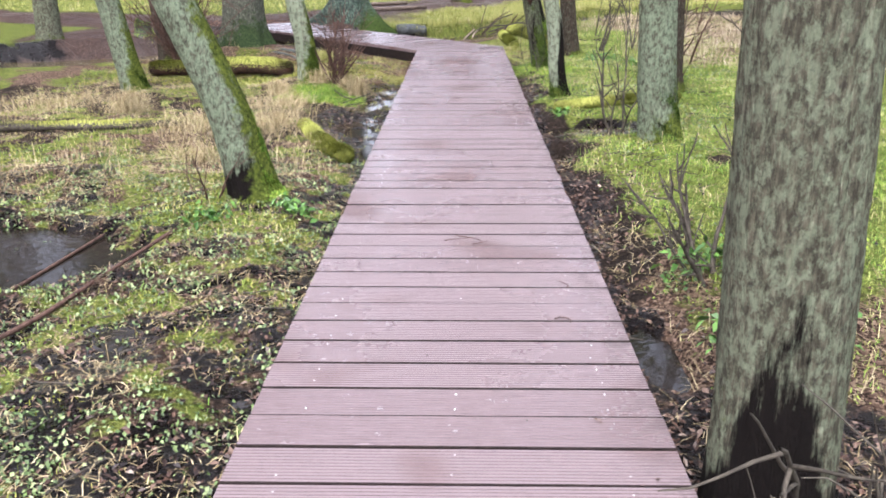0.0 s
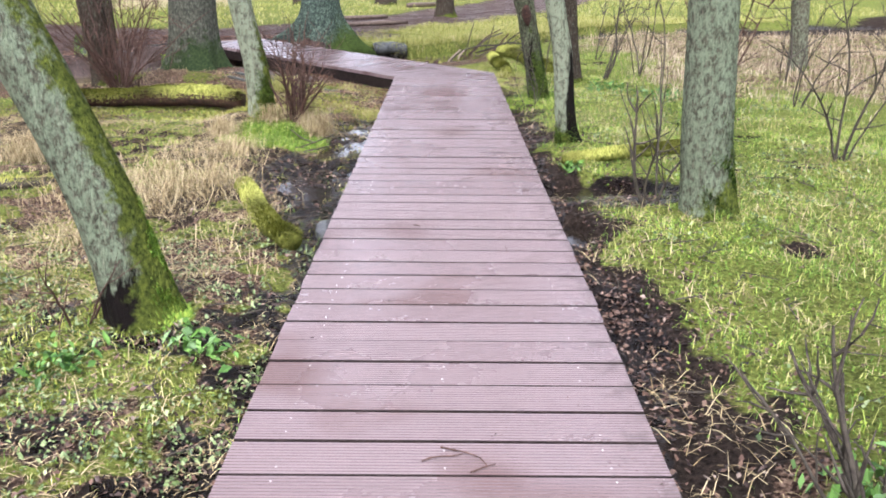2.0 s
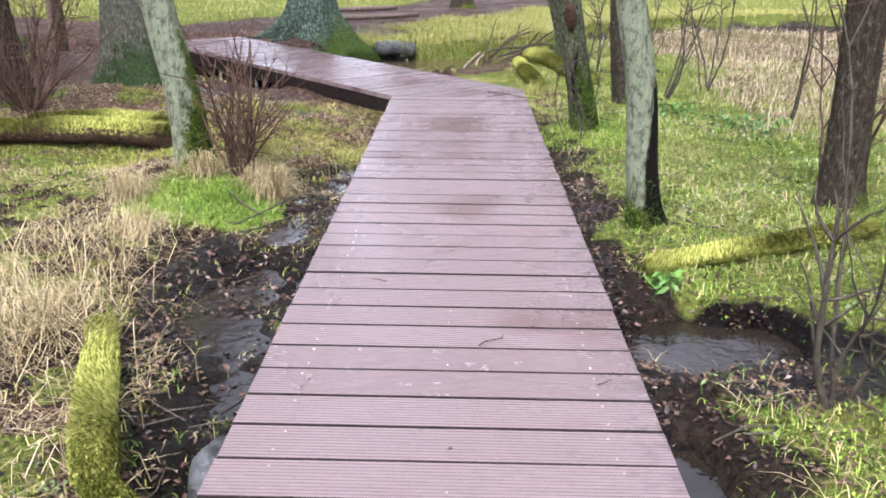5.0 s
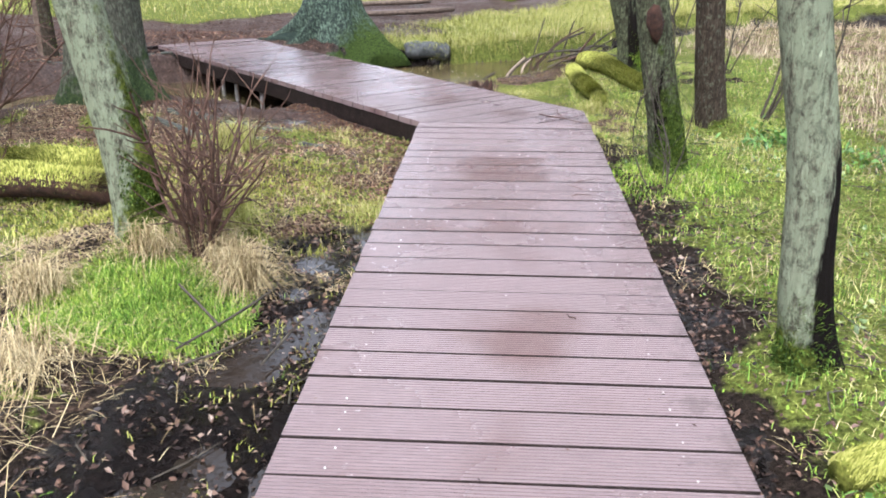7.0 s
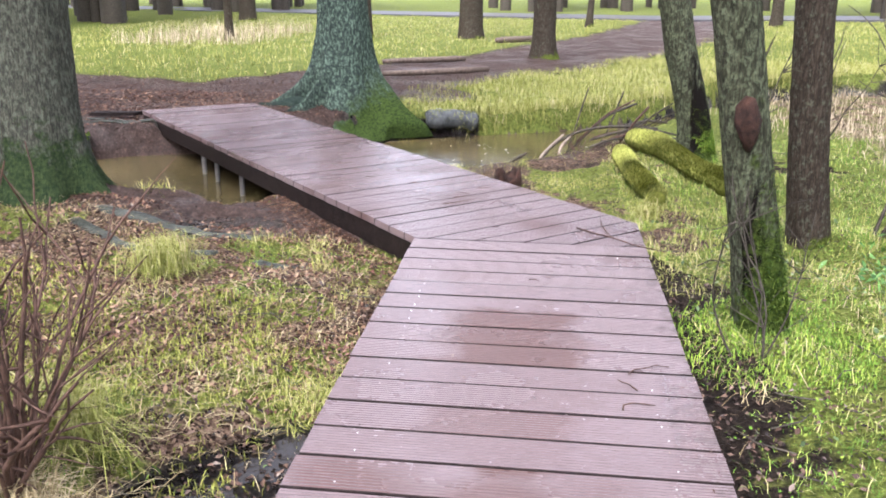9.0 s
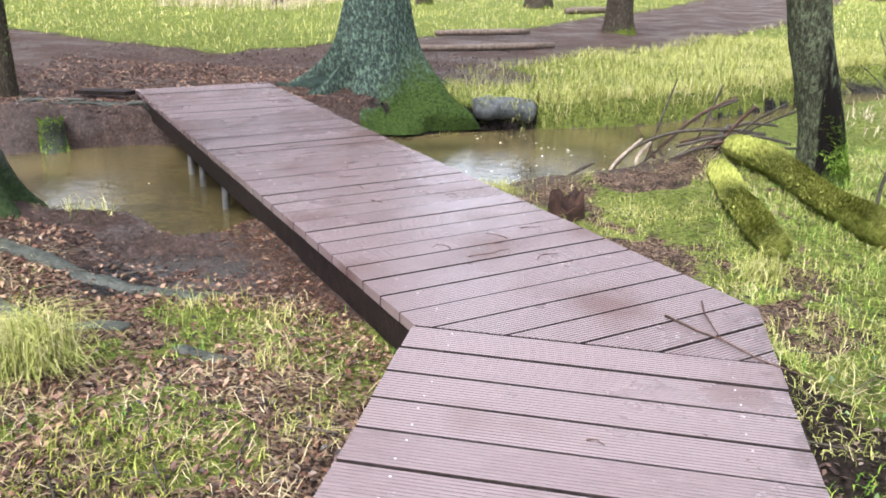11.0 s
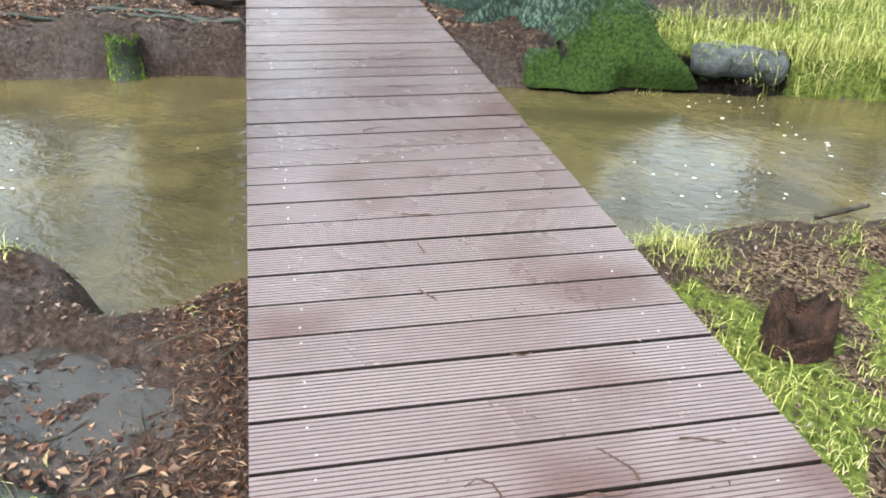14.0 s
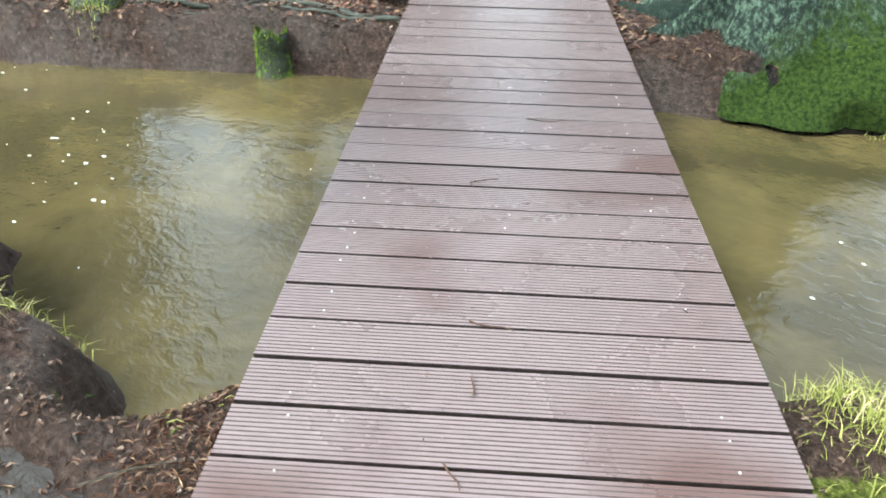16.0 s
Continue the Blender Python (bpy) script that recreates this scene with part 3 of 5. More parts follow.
def plank_mesh(length, width, deep, thick=0.04, ridges=11):
    """A reeded board along x, its top at z = 0."""
    prof = []
    w = width / ridges
    for k in range(ridges):
        a = -width / 2 + k * w
        prof += [(a + 0.09 * w, -0.0003), (a + 0.44 * w, 0.0), (a + 0.76 * w, -0.0003), (a + 0.83 * w, -deep), (a + w, -deep if k < ridges - 1 else -0.004)]
    prof = [(-width / 2, -0.004)] + prof + [(width / 2, -thick), (-width / 2, -thick)]
    m = len(prof)
    v = [(-length / 2, y, z) for y, z in prof] + [(length / 2, y, z) for y, z in prof]
    f = [[i, (i + 1) % m, m + (i + 1) % m, m + i][::-1] for i in range(m)]
    f += [list(range(m)), [m + i for i in range(m)][::-1]]
    me = mesh("plank", v, f, DECK, False)
    me.materials.append(EDGE_SHADE)
    me.materials.append(GROOVE_SHADE)
    # side and under faces carry the painted gap shade, groove faces the groove shade
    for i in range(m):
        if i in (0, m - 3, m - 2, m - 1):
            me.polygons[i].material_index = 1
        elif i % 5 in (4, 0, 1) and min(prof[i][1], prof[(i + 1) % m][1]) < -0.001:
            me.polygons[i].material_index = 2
    return me


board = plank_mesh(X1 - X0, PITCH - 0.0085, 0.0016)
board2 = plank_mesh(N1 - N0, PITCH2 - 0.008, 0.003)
screws = Soup()


def screw(x, y):
    a = np.arange(6) * np.pi / 3
    v = np.stack([x + 0.0032 * np.cos(a), y + 0.0032 * np.sin(a), np.full(6, 0.0016)], 1)
    lo = v.copy()
    lo[:, 2] = -0.003
    screws.add(np.concatenate([v, lo]), [list(range(6))] + [[i, i + 6, (i + 1) % 6 + 6, (i + 1) % 6] for i in range(6)])


count = 0
y = YJ - PITCH / 2
while y > -3.2:
    b = part("plank", board, boardwalk)
    b.location = ((X0 + X1) / 2 + rng.normal(0, 0.002), y, rng.normal(0, 0.0012))
    b.rotation_euler = (rng.normal(0, 0.004), rng.normal(0, 0.001), rng.normal(0, 0.0015))
    for dx in (0.15, 0.60, 1.05):
        if dx == 0.60 and rng.random() < 0.8:
            continue
        for dy in (-0.045, 0.045):
            if rng.random() < 0.2:
                continue
            screw(X0 + dx + rng.normal(0, 0.006), y + dy + rng.normal(0, 0.004))
    y -= PITCH

turn2 = math.atan2(NY, NX)
s = S_END - PITCH2 / 2
while s > 7.9:
    mid = Vector(((N0 + N1) / 2 * NX + s * SX, (N0 + N1) / 2 * NY + s * SY, rng.normal(0, 0.0012)))
    m = Matrix.Translation(mid) @ Matrix.Rotation(turn2 + rng.normal(0, 0.0012), 4, "Z")
    me = board2
    if s < 10.3:
        bm = bmesh.new()
        bm.from_mesh(board2)
        bm.transform(m)
        for co, no in (((0, YJ + 0.004, 0), (0, -1, 0)), ((X1, 0, 0), (1, 0, 0))):
            g = bm.verts[:] + bm.edges[:] + bm.faces[:]
            cut = bmesh.ops.bisect_plane(bm, geom=g, plane_co=co, plane_no=no, clear_outer=True)
            edges = [e for e in cut["geom_cut"] if isinstance(e, bmesh.types.BMEdge)]
            if edges:
                bmesh.ops.holes_fill(bm, edges=edges)
        if len(bm.verts) < 4:
            bm.free()
            s -= PITCH2
            continue
        bm.transform(m.inverted())
        me = bpy.data.meshes.new("plank")
        bm.to_mesh(me)
        bm.free()
        for material in (DECK, EDGE_SHADE, GROOVE_SHADE):
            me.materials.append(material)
    b = part("plank", me, boardwalk)
    b.matrix_local = m
    for dn in (0.13, 0.60, 1.06):
        if dn == 0.60 and rng.random() < 0.8:
            continue
        for ds in (-0.045, 0.045):
            if rng.random() < 0.3:
                continue
            n = N0 + dn + rng.normal(0, 0.005)
            px, py = n * NX + (s + ds) * SX, n * NY + (s + ds) * SY
            if py > YJ + 0.03 and px < X1 - 0.03:
                screw(px, py)
    s -= PITCH2
tagged(part("screws", screws.mesh("screws", SCREW), boardwalk, "pale round screw heads in rows"), kind="stuff")


def beam(name, a, b, width, top, bottom, material, parent, label=""):
    """An upright board between two points of the plan."""
    d = Vector((b[0] - a[0], b[1] - a[1], 0))
    side = Vector((-d.y, d.x, 0)).normalized() * width / 2
    v = []
    for p in (a, b):
        for k in (-1, 1):
            for z in (bottom, top):
                v.append((p[0] + k * side.x, p[1] + k * side.y, z))
    f = [(0, 1, 3, 2), (4, 6, 7, 5), (0, 4, 5, 1), (2, 3, 7, 6), (1, 5, 7, 3), (0, 2, 6, 4)]
    return part(name, mesh(name, v, f, material, False), parent, label)


def across(n, s):
    return (n * NX + s * SX, n * NY + s * SY)


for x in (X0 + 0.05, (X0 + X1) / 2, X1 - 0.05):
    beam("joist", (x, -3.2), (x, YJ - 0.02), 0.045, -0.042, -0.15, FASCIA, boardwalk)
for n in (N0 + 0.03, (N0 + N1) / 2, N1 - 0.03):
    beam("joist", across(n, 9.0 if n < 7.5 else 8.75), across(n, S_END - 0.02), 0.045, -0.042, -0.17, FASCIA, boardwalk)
for s in (10.86, 11.75, 12.35, 12.7):
    for n in (N0 + 0.06, N1 - 0.06):
        px, py = across(n, s)
        so = Soup()
        so.tube([(px, py, -0.75), (px, py, -0.4), (px, py, -0.03)], [0.021] * 3, 8)
        part("post", so.mesh("post", STEEL), boardwalk)
# landing board beside the far end
tagged(new("landing_board", mesh("landing_board", [(-3.95, 15.60, -0.01), (-3.88, 15.74, -0.01), (-4.42, 15.72, -0.02), (-4.44, 15.58, -0.02), (-3.95, 15.60, -0.045), (-3.88, 15.74, -0.045), (-4.42, 15.72, -0.055), (-4.44, 15.58, -0.055)],
       [(0, 1, 2, 3), (4, 7, 6, 5), (0, 4, 5, 1), (1, 5, 6, 2), (2, 6, 7, 3), (3, 7, 4, 0)], FASCIA, False)), "weathered plank edging the trodden earth by the boardwalk", "board")


# ---- trees ----
def ground_at(x, y):
    return float(height(np.array([float(x)]), np.array([float(y)]))[0])


def wander(p, d, length, steps, wild, lift=0.0):
    """A bent line from p along d."""
    p, d = np.array(p, float), np.array(d, float)
    pts = [p.copy()]
    for _ in range(steps):
        d = d / (np.linalg.norm(d) + 1e-9) + rng.normal(0, wild, 3) + np.array([0, 0, lift])
        p = p + d / np.linalg.norm(d) * length / steps
        pts.append(p.copy())
    return np.array(pts), d / np.linalg.norm(d)


def bough(soup, p, d, length, radius, depth, wild=0.16, lift=0.05, sides=6):
    pts, end = wander(p, d, length, 6 if depth else 4, wild, lift)
    soup.tube(pts, np.linspace(radius, radius * 0.35, len(pts)), sides if depth else 4, False)
    if depth:
        for k in range(5):
            i = rng.integers(2, len(pts))
            side = end + rng.normal(0, 0.65, 3)
            bough(soup, pts[i], side, length * rng.uniform(0.35, 0.6), radius * 0.42, depth - 1, wild, lift, 5)


def tree(name, key, spine, radius, tall, bark, label, flare=0.05, flare_z=0.18, lobes=4, lobe=0.3, moss_turn=0.0, moss_up=0.35, moss_side=0.0, dark_turn=None, dark_side=0.0, dark_low=0.0, boughs=7, first=2.6, seg=44, base=None, phase=0.0, sink=0.12, ribs=()):
    """A bare tree: spine gives its sideways place (x, y) at heights above the ground."""
    bx, by = base or TREES[key]
    bz = ground_at(bx, by) - sink
    owner = thing(name, label, "tree", (bx, by, bz), group="bare winter trees")
    zs = np.concatenate([np.arange(0, 1.6, 0.035), np.arange(1.6, 3.2, 0.15), np.linspace(3.2, tall, 14)])
    hs = np.array([p[0] for p in spine])
    cx, cy = np.interp(zs, hs, [p[1] for p in spine]), np.interp(zs, hs, [p[2] for p in spine])
    over = np.maximum(zs - hs[-1], 0)
    top = len(spine) - 1
    slope = [(spine[top][k] - spine[top - 1][k]) / (hs[top] - hs[top - 1]) for k in (1, 2)]
    bend = over / (1 + over * 0.12)
    cx, cy = cx + slope[0] * bend, cy + slope[1] * bend
    cx, cy = [np.convolve(np.pad(c, 4, "edge"), np.ones(9) / 9, "valid") for c in (cx, cy)]
    th = np.arange(seg) * 2 * np.pi / seg
    T, Z = np.meshgrid(th, zs)
    taper = radius * (1 - 0.72 * np.clip(Z / tall, 0, 1))
    fl = flare * np.exp(-Z / flare_z) * (1 + lobe * np.cos(lobes * T + phase + 0.8 * np.sin(T * 2 + phase)) + lobe * 0.5 * np.cos((lobes + 3) * T + 2 * phase))
    for turn, reach, narrow, low in ribs:
        off = np.angle(np.exp(1j * (T - radians(turn) - 0.25 * np.sin(Z * 5 + turn))))
        fl = fl + reach * np.exp(-np.maximum(Z - 0.15, 0) / low) * np.exp(-np.abs(off / radians(narrow)) ** 1.7)
    key_seed = int(abs(bx * 97 + by * 31)) % 97
    cs, sn = np.cos(T), np.sin(T)
    rough = 0.055 * fbm(cs * 1.7 + 9, sn * 1.7 + Z * 1.3, 3, key_seed) + 0.028 * fbm(cs * 6 + 4, sn * 6 + Z * 3.5, 3, key_seed + 5)
    R = (taper + fl) * (1 + rough) + 0.006 * fbm(cs * 16, sn * 16 + Z * 7, 2, key_seed + 9)
    V = np.stack([cx[:, None] + R * cs, cy[:, None] + R * sn, Z], -1).reshape(-1, 3)
    n = len(zs)
    ii = np.arange(n * seg).reshape(n, seg)
    q = np.stack([ii[:-1], np.roll(ii[:-1], -1, 1), np.roll(ii[1:], -1, 1), ii[1:]], -1).reshape(-1, 4)
    me = mesh("trunk", V, q, bark)
    facing = np.cos(T - radians(moss_turn))
    attribute(me, "moss", (0.95 * np.exp(-np.maximum(Z - 0.1, 0) / moss_up) * (0.75 + 0.4 * facing) + moss_side * np.maximum(facing, 0) ** 1.5 * np.exp(-Z / 2.5)).ravel())
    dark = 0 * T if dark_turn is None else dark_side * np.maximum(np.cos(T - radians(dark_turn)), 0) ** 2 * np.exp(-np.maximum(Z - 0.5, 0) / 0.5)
    # dark_low blackens the foot: soil colour and the shadow there, both painted in
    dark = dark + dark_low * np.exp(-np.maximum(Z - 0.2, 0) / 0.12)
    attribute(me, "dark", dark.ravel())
    part("trunk", me, owner)
    if boughs:
        crown = Soup()
        for k in range(boughs):
            z = first + (tall - first) * (0.1 + 0.88 * (k + rng.random() * 0.6) / boughs)
            at = (np.interp(z, zs, cx), np.interp(z, zs, cy), z)
            a = k * 2.4 + rng.normal(0, 0.4)
            size = (tall - z) * 0.35 + 0.9
            bough(crown, at, (math.cos(a), math.sin(a), 0.75), size, radius * 0.26 * (1 - 0.5 * z / tall), 2)
        tagged(part("crown", crown.mesh("crown", TWIG_GREY), owner, "bare grey-brown limbs and twigs"), kind="stuff")
    return owner


def shoots(soup, points, length, width, lean, droop, seed, jitter=0.35, least=0.0):
    """Bent blades, each of three triangles, at the points."""
    r = np.random.default_rng(seed)
    n = len(points)
    if n == 0:
        return
    p = np.asarray(points, float)
    a = r.uniform(0, 2 * np.pi, n)
    L = length * r.uniform(1 - jitter, 1 + jitter, n)
    ln = least + np.abs(r.normal(0, lean, n))
    f = np.stack([np.cos(a), np.sin(a)], 1)
    w = width * r.uniform(0.7, 1.3, n)
    sidev = np.stack([-f[:, 1], f[:, 0], np.zeros(n)], 1) * w[:, None] * 0.5
    out1 = np.sin(ln) * 0.5 * L
    up1 = np.cos(ln) * 0.55 * L
    out2 = out1 + np.sin(ln + droop) * 0.5 * L
    up2 = up1 + np.cos(np.minimum(ln + droop, 2.2)) * 0.5 * L
    m1 = p + np.concatenate([f * out1[:, None], up1[:, None]], 1)
    m2 = p + np.concatenate([f * out2[:, None], up2[:, None]], 1)
    V = np.stack([p - sidev, p + sidev, m1 + sidev * 0.8, m1 - sidev * 0.8, m2], 1).reshape(-1, 3)
    b = (np.arange(n) * 5)[:, None]
    soup.v.append(V)
    soup.f += (np.concatenate([b + [0, 1, 2], b + [0, 2, 3], b + [3, 2, 4]]) + soup.n).tolist()
    soup.n += len(V)


def skin(me, count, seed, low=-1e9, high=1e9, weight=None, up=0.0):
    """Random spots on a mesh's faces."""
    r = np.random.default_rng(seed)
    v = np.empty(len(me.vertices) * 3)
    me.vertices.foreach_get("co", v)
    v = v.reshape(-1, 3)
    f = np.array([p.vertices[:4] for p in me.polygons if len(p.vertices) == 4])
    c = v[f].mean(1)
    area = np.linalg.norm(np.cross(v[f[:, 2]] - v[f[:, 0]], v[f[:, 3]] - v[f[:, 1]]), axis=1) / 2
    nz = np.cross(v[f[:, 2]] - v[f[:, 0]], v[f[:, 3]] - v[f[:, 1]])[:, 2] / (2 * area + 1e-9)
    area = area * ((c[:, 2] > low) & (c[:, 2] < high))
    area = area * np.clip(nz + up, 0, 1) if up else area
    if weight is not None:
        area = area * weight(c)
    pick = r.choice(len(f), count, p=area / area.sum())
    s, t = r.random((2, count, 1))
    q = v[f[pick]]
    return (q[:, 0] * (1 - s) + q[:, 1] * s) * (1 - t) + (q[:, 3] * (1 - s) + q[:, 2] * s) * t


def moss_coat(owner, trunk, count, seed, high, turn, material=MOSS_GREEN, size=0.02):
    """A fuzz of moss shoots on one side of a trunk's foot."""
    d = np.array([math.cos(radians(turn)), math.sin(radians(turn))])

    def side(c):
        r = c[:, :2] / (np.linalg.norm(c[:, :2], axis=1)[:, None] + 1e-9)
        return np.clip(r @ d + 0.25, 0, 1) * np.exp(-c[:, 2] / high) * (fbm(c[:, 0] * 9 + c[:, 2] * 7, c[:, 1] * 9 + c[:, 2] * 5, 3, seed) > -0.05)

    so = Soup()
    shoots(so, skin(trunk.data, count, seed, 0.08, 4 * high, side), size, size * 0.35, 0.9, 0.5, seed)
    tagged(part("moss", so.mesh("moss", material), owner, "soft green moss on the foot of the trunk"), kind="stuff")


def trunk_of(owner):
    return [c for c in owner.children if c.name.startswith("trunk")][0]


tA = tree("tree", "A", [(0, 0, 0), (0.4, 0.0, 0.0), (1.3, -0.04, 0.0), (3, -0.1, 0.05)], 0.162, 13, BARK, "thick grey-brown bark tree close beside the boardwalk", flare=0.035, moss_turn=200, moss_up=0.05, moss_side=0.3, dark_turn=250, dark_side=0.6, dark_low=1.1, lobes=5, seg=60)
tA2 = tree("tree", "A2", [(0, 0, 0), (0.3, 0, 0), (0.5, 0.01, 0), (0.7, 0.0, 0), (1.3, 0.04, 0), (3, 0.12, 0)], 0.135, 12, BARK, "grey-brown trunk with a dark knobbly burl above its foot", flare=0.07, flare_z=0.25, moss_turn=200, moss_up=0.3, moss_side=0.3, dark_turn=230, dark_side=0.6, dark_low=0.4, lobes=5, seg=56, phase=1.2)
tB = tree("tree", "B", [(0, 0, 0), (0.15, -0.03, 0), (0.65, -0.15, 0), (1.0, -0.29, 0.0), (1.25, -0.40, 0.0), (3, -1.15, 0.1)], 0.135, 11, BARK_PALE, "leaning lichen-grey alder with a mossy side and hollow foot", flare=0.07, moss_turn=-8, moss_up=0.12, moss_side=1.05, lobes=4, lobe=0.4, dark_turn=-50, dark_side=0.25, dark_low=0.95, seg=60)
tC = tree("tree", "C", [(0, 0, 0), (0.5, -0.07, 0), (1.2, -0.11, 0), (3, -0.2, 0)], 0.15, 13, BARK_PALE, "upright pale grey alder in bright moss", flare=0.05, moss_turn=-20, moss_up=0.22, moss_side=0.35, seg=56, phase=1)
tD = tree("tree", "D", [(0, 0, 0), (0.35, -0.07, 0), (0.8, -0.10, 0), (1.2, -0.19, 0), (3, -0.5, 0.1)], 0.082, 9, BARK_SPOT, "slim speckled alder with a black scar near the ground", flare=0.06, flare_z=0.12, moss_turn=180, moss_up=0.2, dark_turn=-30, dark_side=1.1, dark_low=0.5, lobe=0.45, phase=2)
tE = tree("tree", "E", [(0, 0, 0), (0.45, -0.08, 0), (0.95, -0.18, 0), (1.4, -0.26, 0), (3, -0.6, 0)], 0.108, 11, BARK_MOSSY, "grey-green trunk with a raw brown wound and mossy foot", flare=0.05, moss_turn=-60, moss_up=0.32, moss_side=0.4, dark_turn=-100, dark_side=0.75, lobe=0.4, phase=3)
tF = tree("tree", "F", [(0, 0, 0), (0.6, -0.08, 0), (1.4, -0.15, 0), (3, -0.25, 0)], 0.112, 12, BARK_DARK, "straight brown trunk behind the mossy logs", flare=0.03, moss_up=0.12)
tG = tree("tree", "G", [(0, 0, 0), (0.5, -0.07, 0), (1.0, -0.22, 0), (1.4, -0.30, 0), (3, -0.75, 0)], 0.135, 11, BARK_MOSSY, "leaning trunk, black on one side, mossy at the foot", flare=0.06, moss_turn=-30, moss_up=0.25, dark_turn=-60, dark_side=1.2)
tH = tree("tree", "H", [(0, 0, 0), (0.5, -0.03, 0), (0.85, -0.10, 0), (1.2, -0.17, 0), (3, -0.6, 0.1)], 0.112, 10, BARK_SPOT, "pale green lichened alder leaning over a tussock", flare=0.05, moss_turn=-10, moss_up=0.3, moss_side=0.6, phase=1.5, seg=56)
tI = tree("tree", "I", [(0, 0, 0), (0.4, -0.09, 0), (1.0, -0.20, 0), (3, -0.75, 0)], 0.13, 10, BARK_PALE, "leaning grey alder with a mossy foot", flare=0.05, moss_turn=0, moss_up=0.3, moss_side=0.7)
tJ = tree("tree", "J", [(0, 0, 0), (0.6, 0.0, 0), (1.5, 0.03, 0), (3, 0.06, 0)], 0.295, 16, BARK_OLD, "broad old trunk with ridged bark beside the stream", flare=0.17, flare_z=0.22, lobes=5, lobe=0.35, moss_turn=-40, moss_up=0.42, moss_side=0.0, seg=72, boughs=15, first=3.5)
tK = tree("tree", "K", [(0, 0, 0), (0.6, 0.0, 0), (1.5, -0.02, 0), (3, -0.04, 0)], 0.28, 17, BARK_BEECH, "big smooth beech with spreading green buttress roots", flare=0.22, flare_z=0.34, lobes=5, lobe=0.06, sink=0.34, moss_turn=-5, moss_up=0.26, moss_side=0.42, seg=160, boughs=16, first=3.5, phase=0.6,
          ribs=((186, 1.1, 14, 0.26), (230, 0.46, 10, 0.34), (266, 0.08, 12, 0.40), (302, 0.07, 12, 0.42), (338, 0.12, 12, 0.40), (10, 0.48, 16, 0.38), (60, 0.8, 20, 0.28), (130, 0.9, 20, 0.28)))
for o, cnt, hi, turn, mt in ((tB, 5000, 0.6, 35, MOSS_GREEN), (tC, 2500, 0.18, -30, MOSS_DEEP), (tE, 3500, 0.22, -60, MOSS_DEEP), (tG, 2500, 0.2, -40, MOSS_GREEN), (tH, 4500, 0.3, -10, MOSS_DEEP), (tI, 2500, 0.3, 0, MOSS_DEEP), (tD, 1200, 0.1, 200, MOSS_DEEP)):
    moss_coat(o, trunk_of(o), cnt, int(hi * 100) + int(turn) + 400, hi, turn, mt)

# raw wound on the grey-green trunk
wound = Soup()
wp = np.array([(0, 0, 0.10), (-0.012, -0.004, 0.06), (0, 0.004, 0.0), (0.012, 0, -0.07), (0.016, 0.004, -0.12)])
wound.tube(wp + np.array([1.13 - TREES["E"][0], 10.80 - TREES["E"][1], 0.86 + 0.16]), [0.02, 0.045, 0.055, 0.035, 0.01], 9)
part("wound", wound.mesh("wound", ROTWOOD), tE, "raw reddish-brown rotten wound")

# roots of the old tree that creep over the mud towards the walkway
roots = [[(-2.6, 12.0, 0.0), (-2.2, 11.92, -0.08), (-1.85, 11.84, -0.10), (-1.5, 11.88, -0.14), (-1.25, 11.95, -0.2)],
         [(-2.7, 11.9, 0.0), (-2.2, 11.6, -0.07), (-1.8, 11.45, -0.11), (-1.45, 11.5, -0.18)],
         [(-1.25, 11.4, -0.17), (-1.12, 11.42, -0.12), (-1.0, 11.40, -0.13), (-0.86, 11.36, -0.2)]]
for k, r in enumerate(roots):
    r = np.array(r)
    t = np.linspace(0, len(r) - 1, 18)
    path = np.stack([np.interp(t, np.arange(len(r)), r[:, i]) for i in range(3)], 1) + 0.03 * np.stack([fbm(t * 1.3, t * 0 + k + i * 9, 3, 77) for i in range(3)], 1)
    path[:, 2] = np.where(t < 0.6, path[:, 2] - 0.04, height(path[:, 0], path[:, 1]) - 0.022)
    so = Soup()
    so.tube(path, np.linspace(0.06, 0.035, 18) * (0.8 if k == 2 else 1) * (1 + 0.25 * fbm(t * 1.7, t * 0 + k, 2, 5)), 10)
    part("root", so.mesh("root", ROOT, at=tuple(tJ.location)), tJ, "smooth wet grey-green root")

# buttress roots of the beech
kx, ky, kz = tK.location
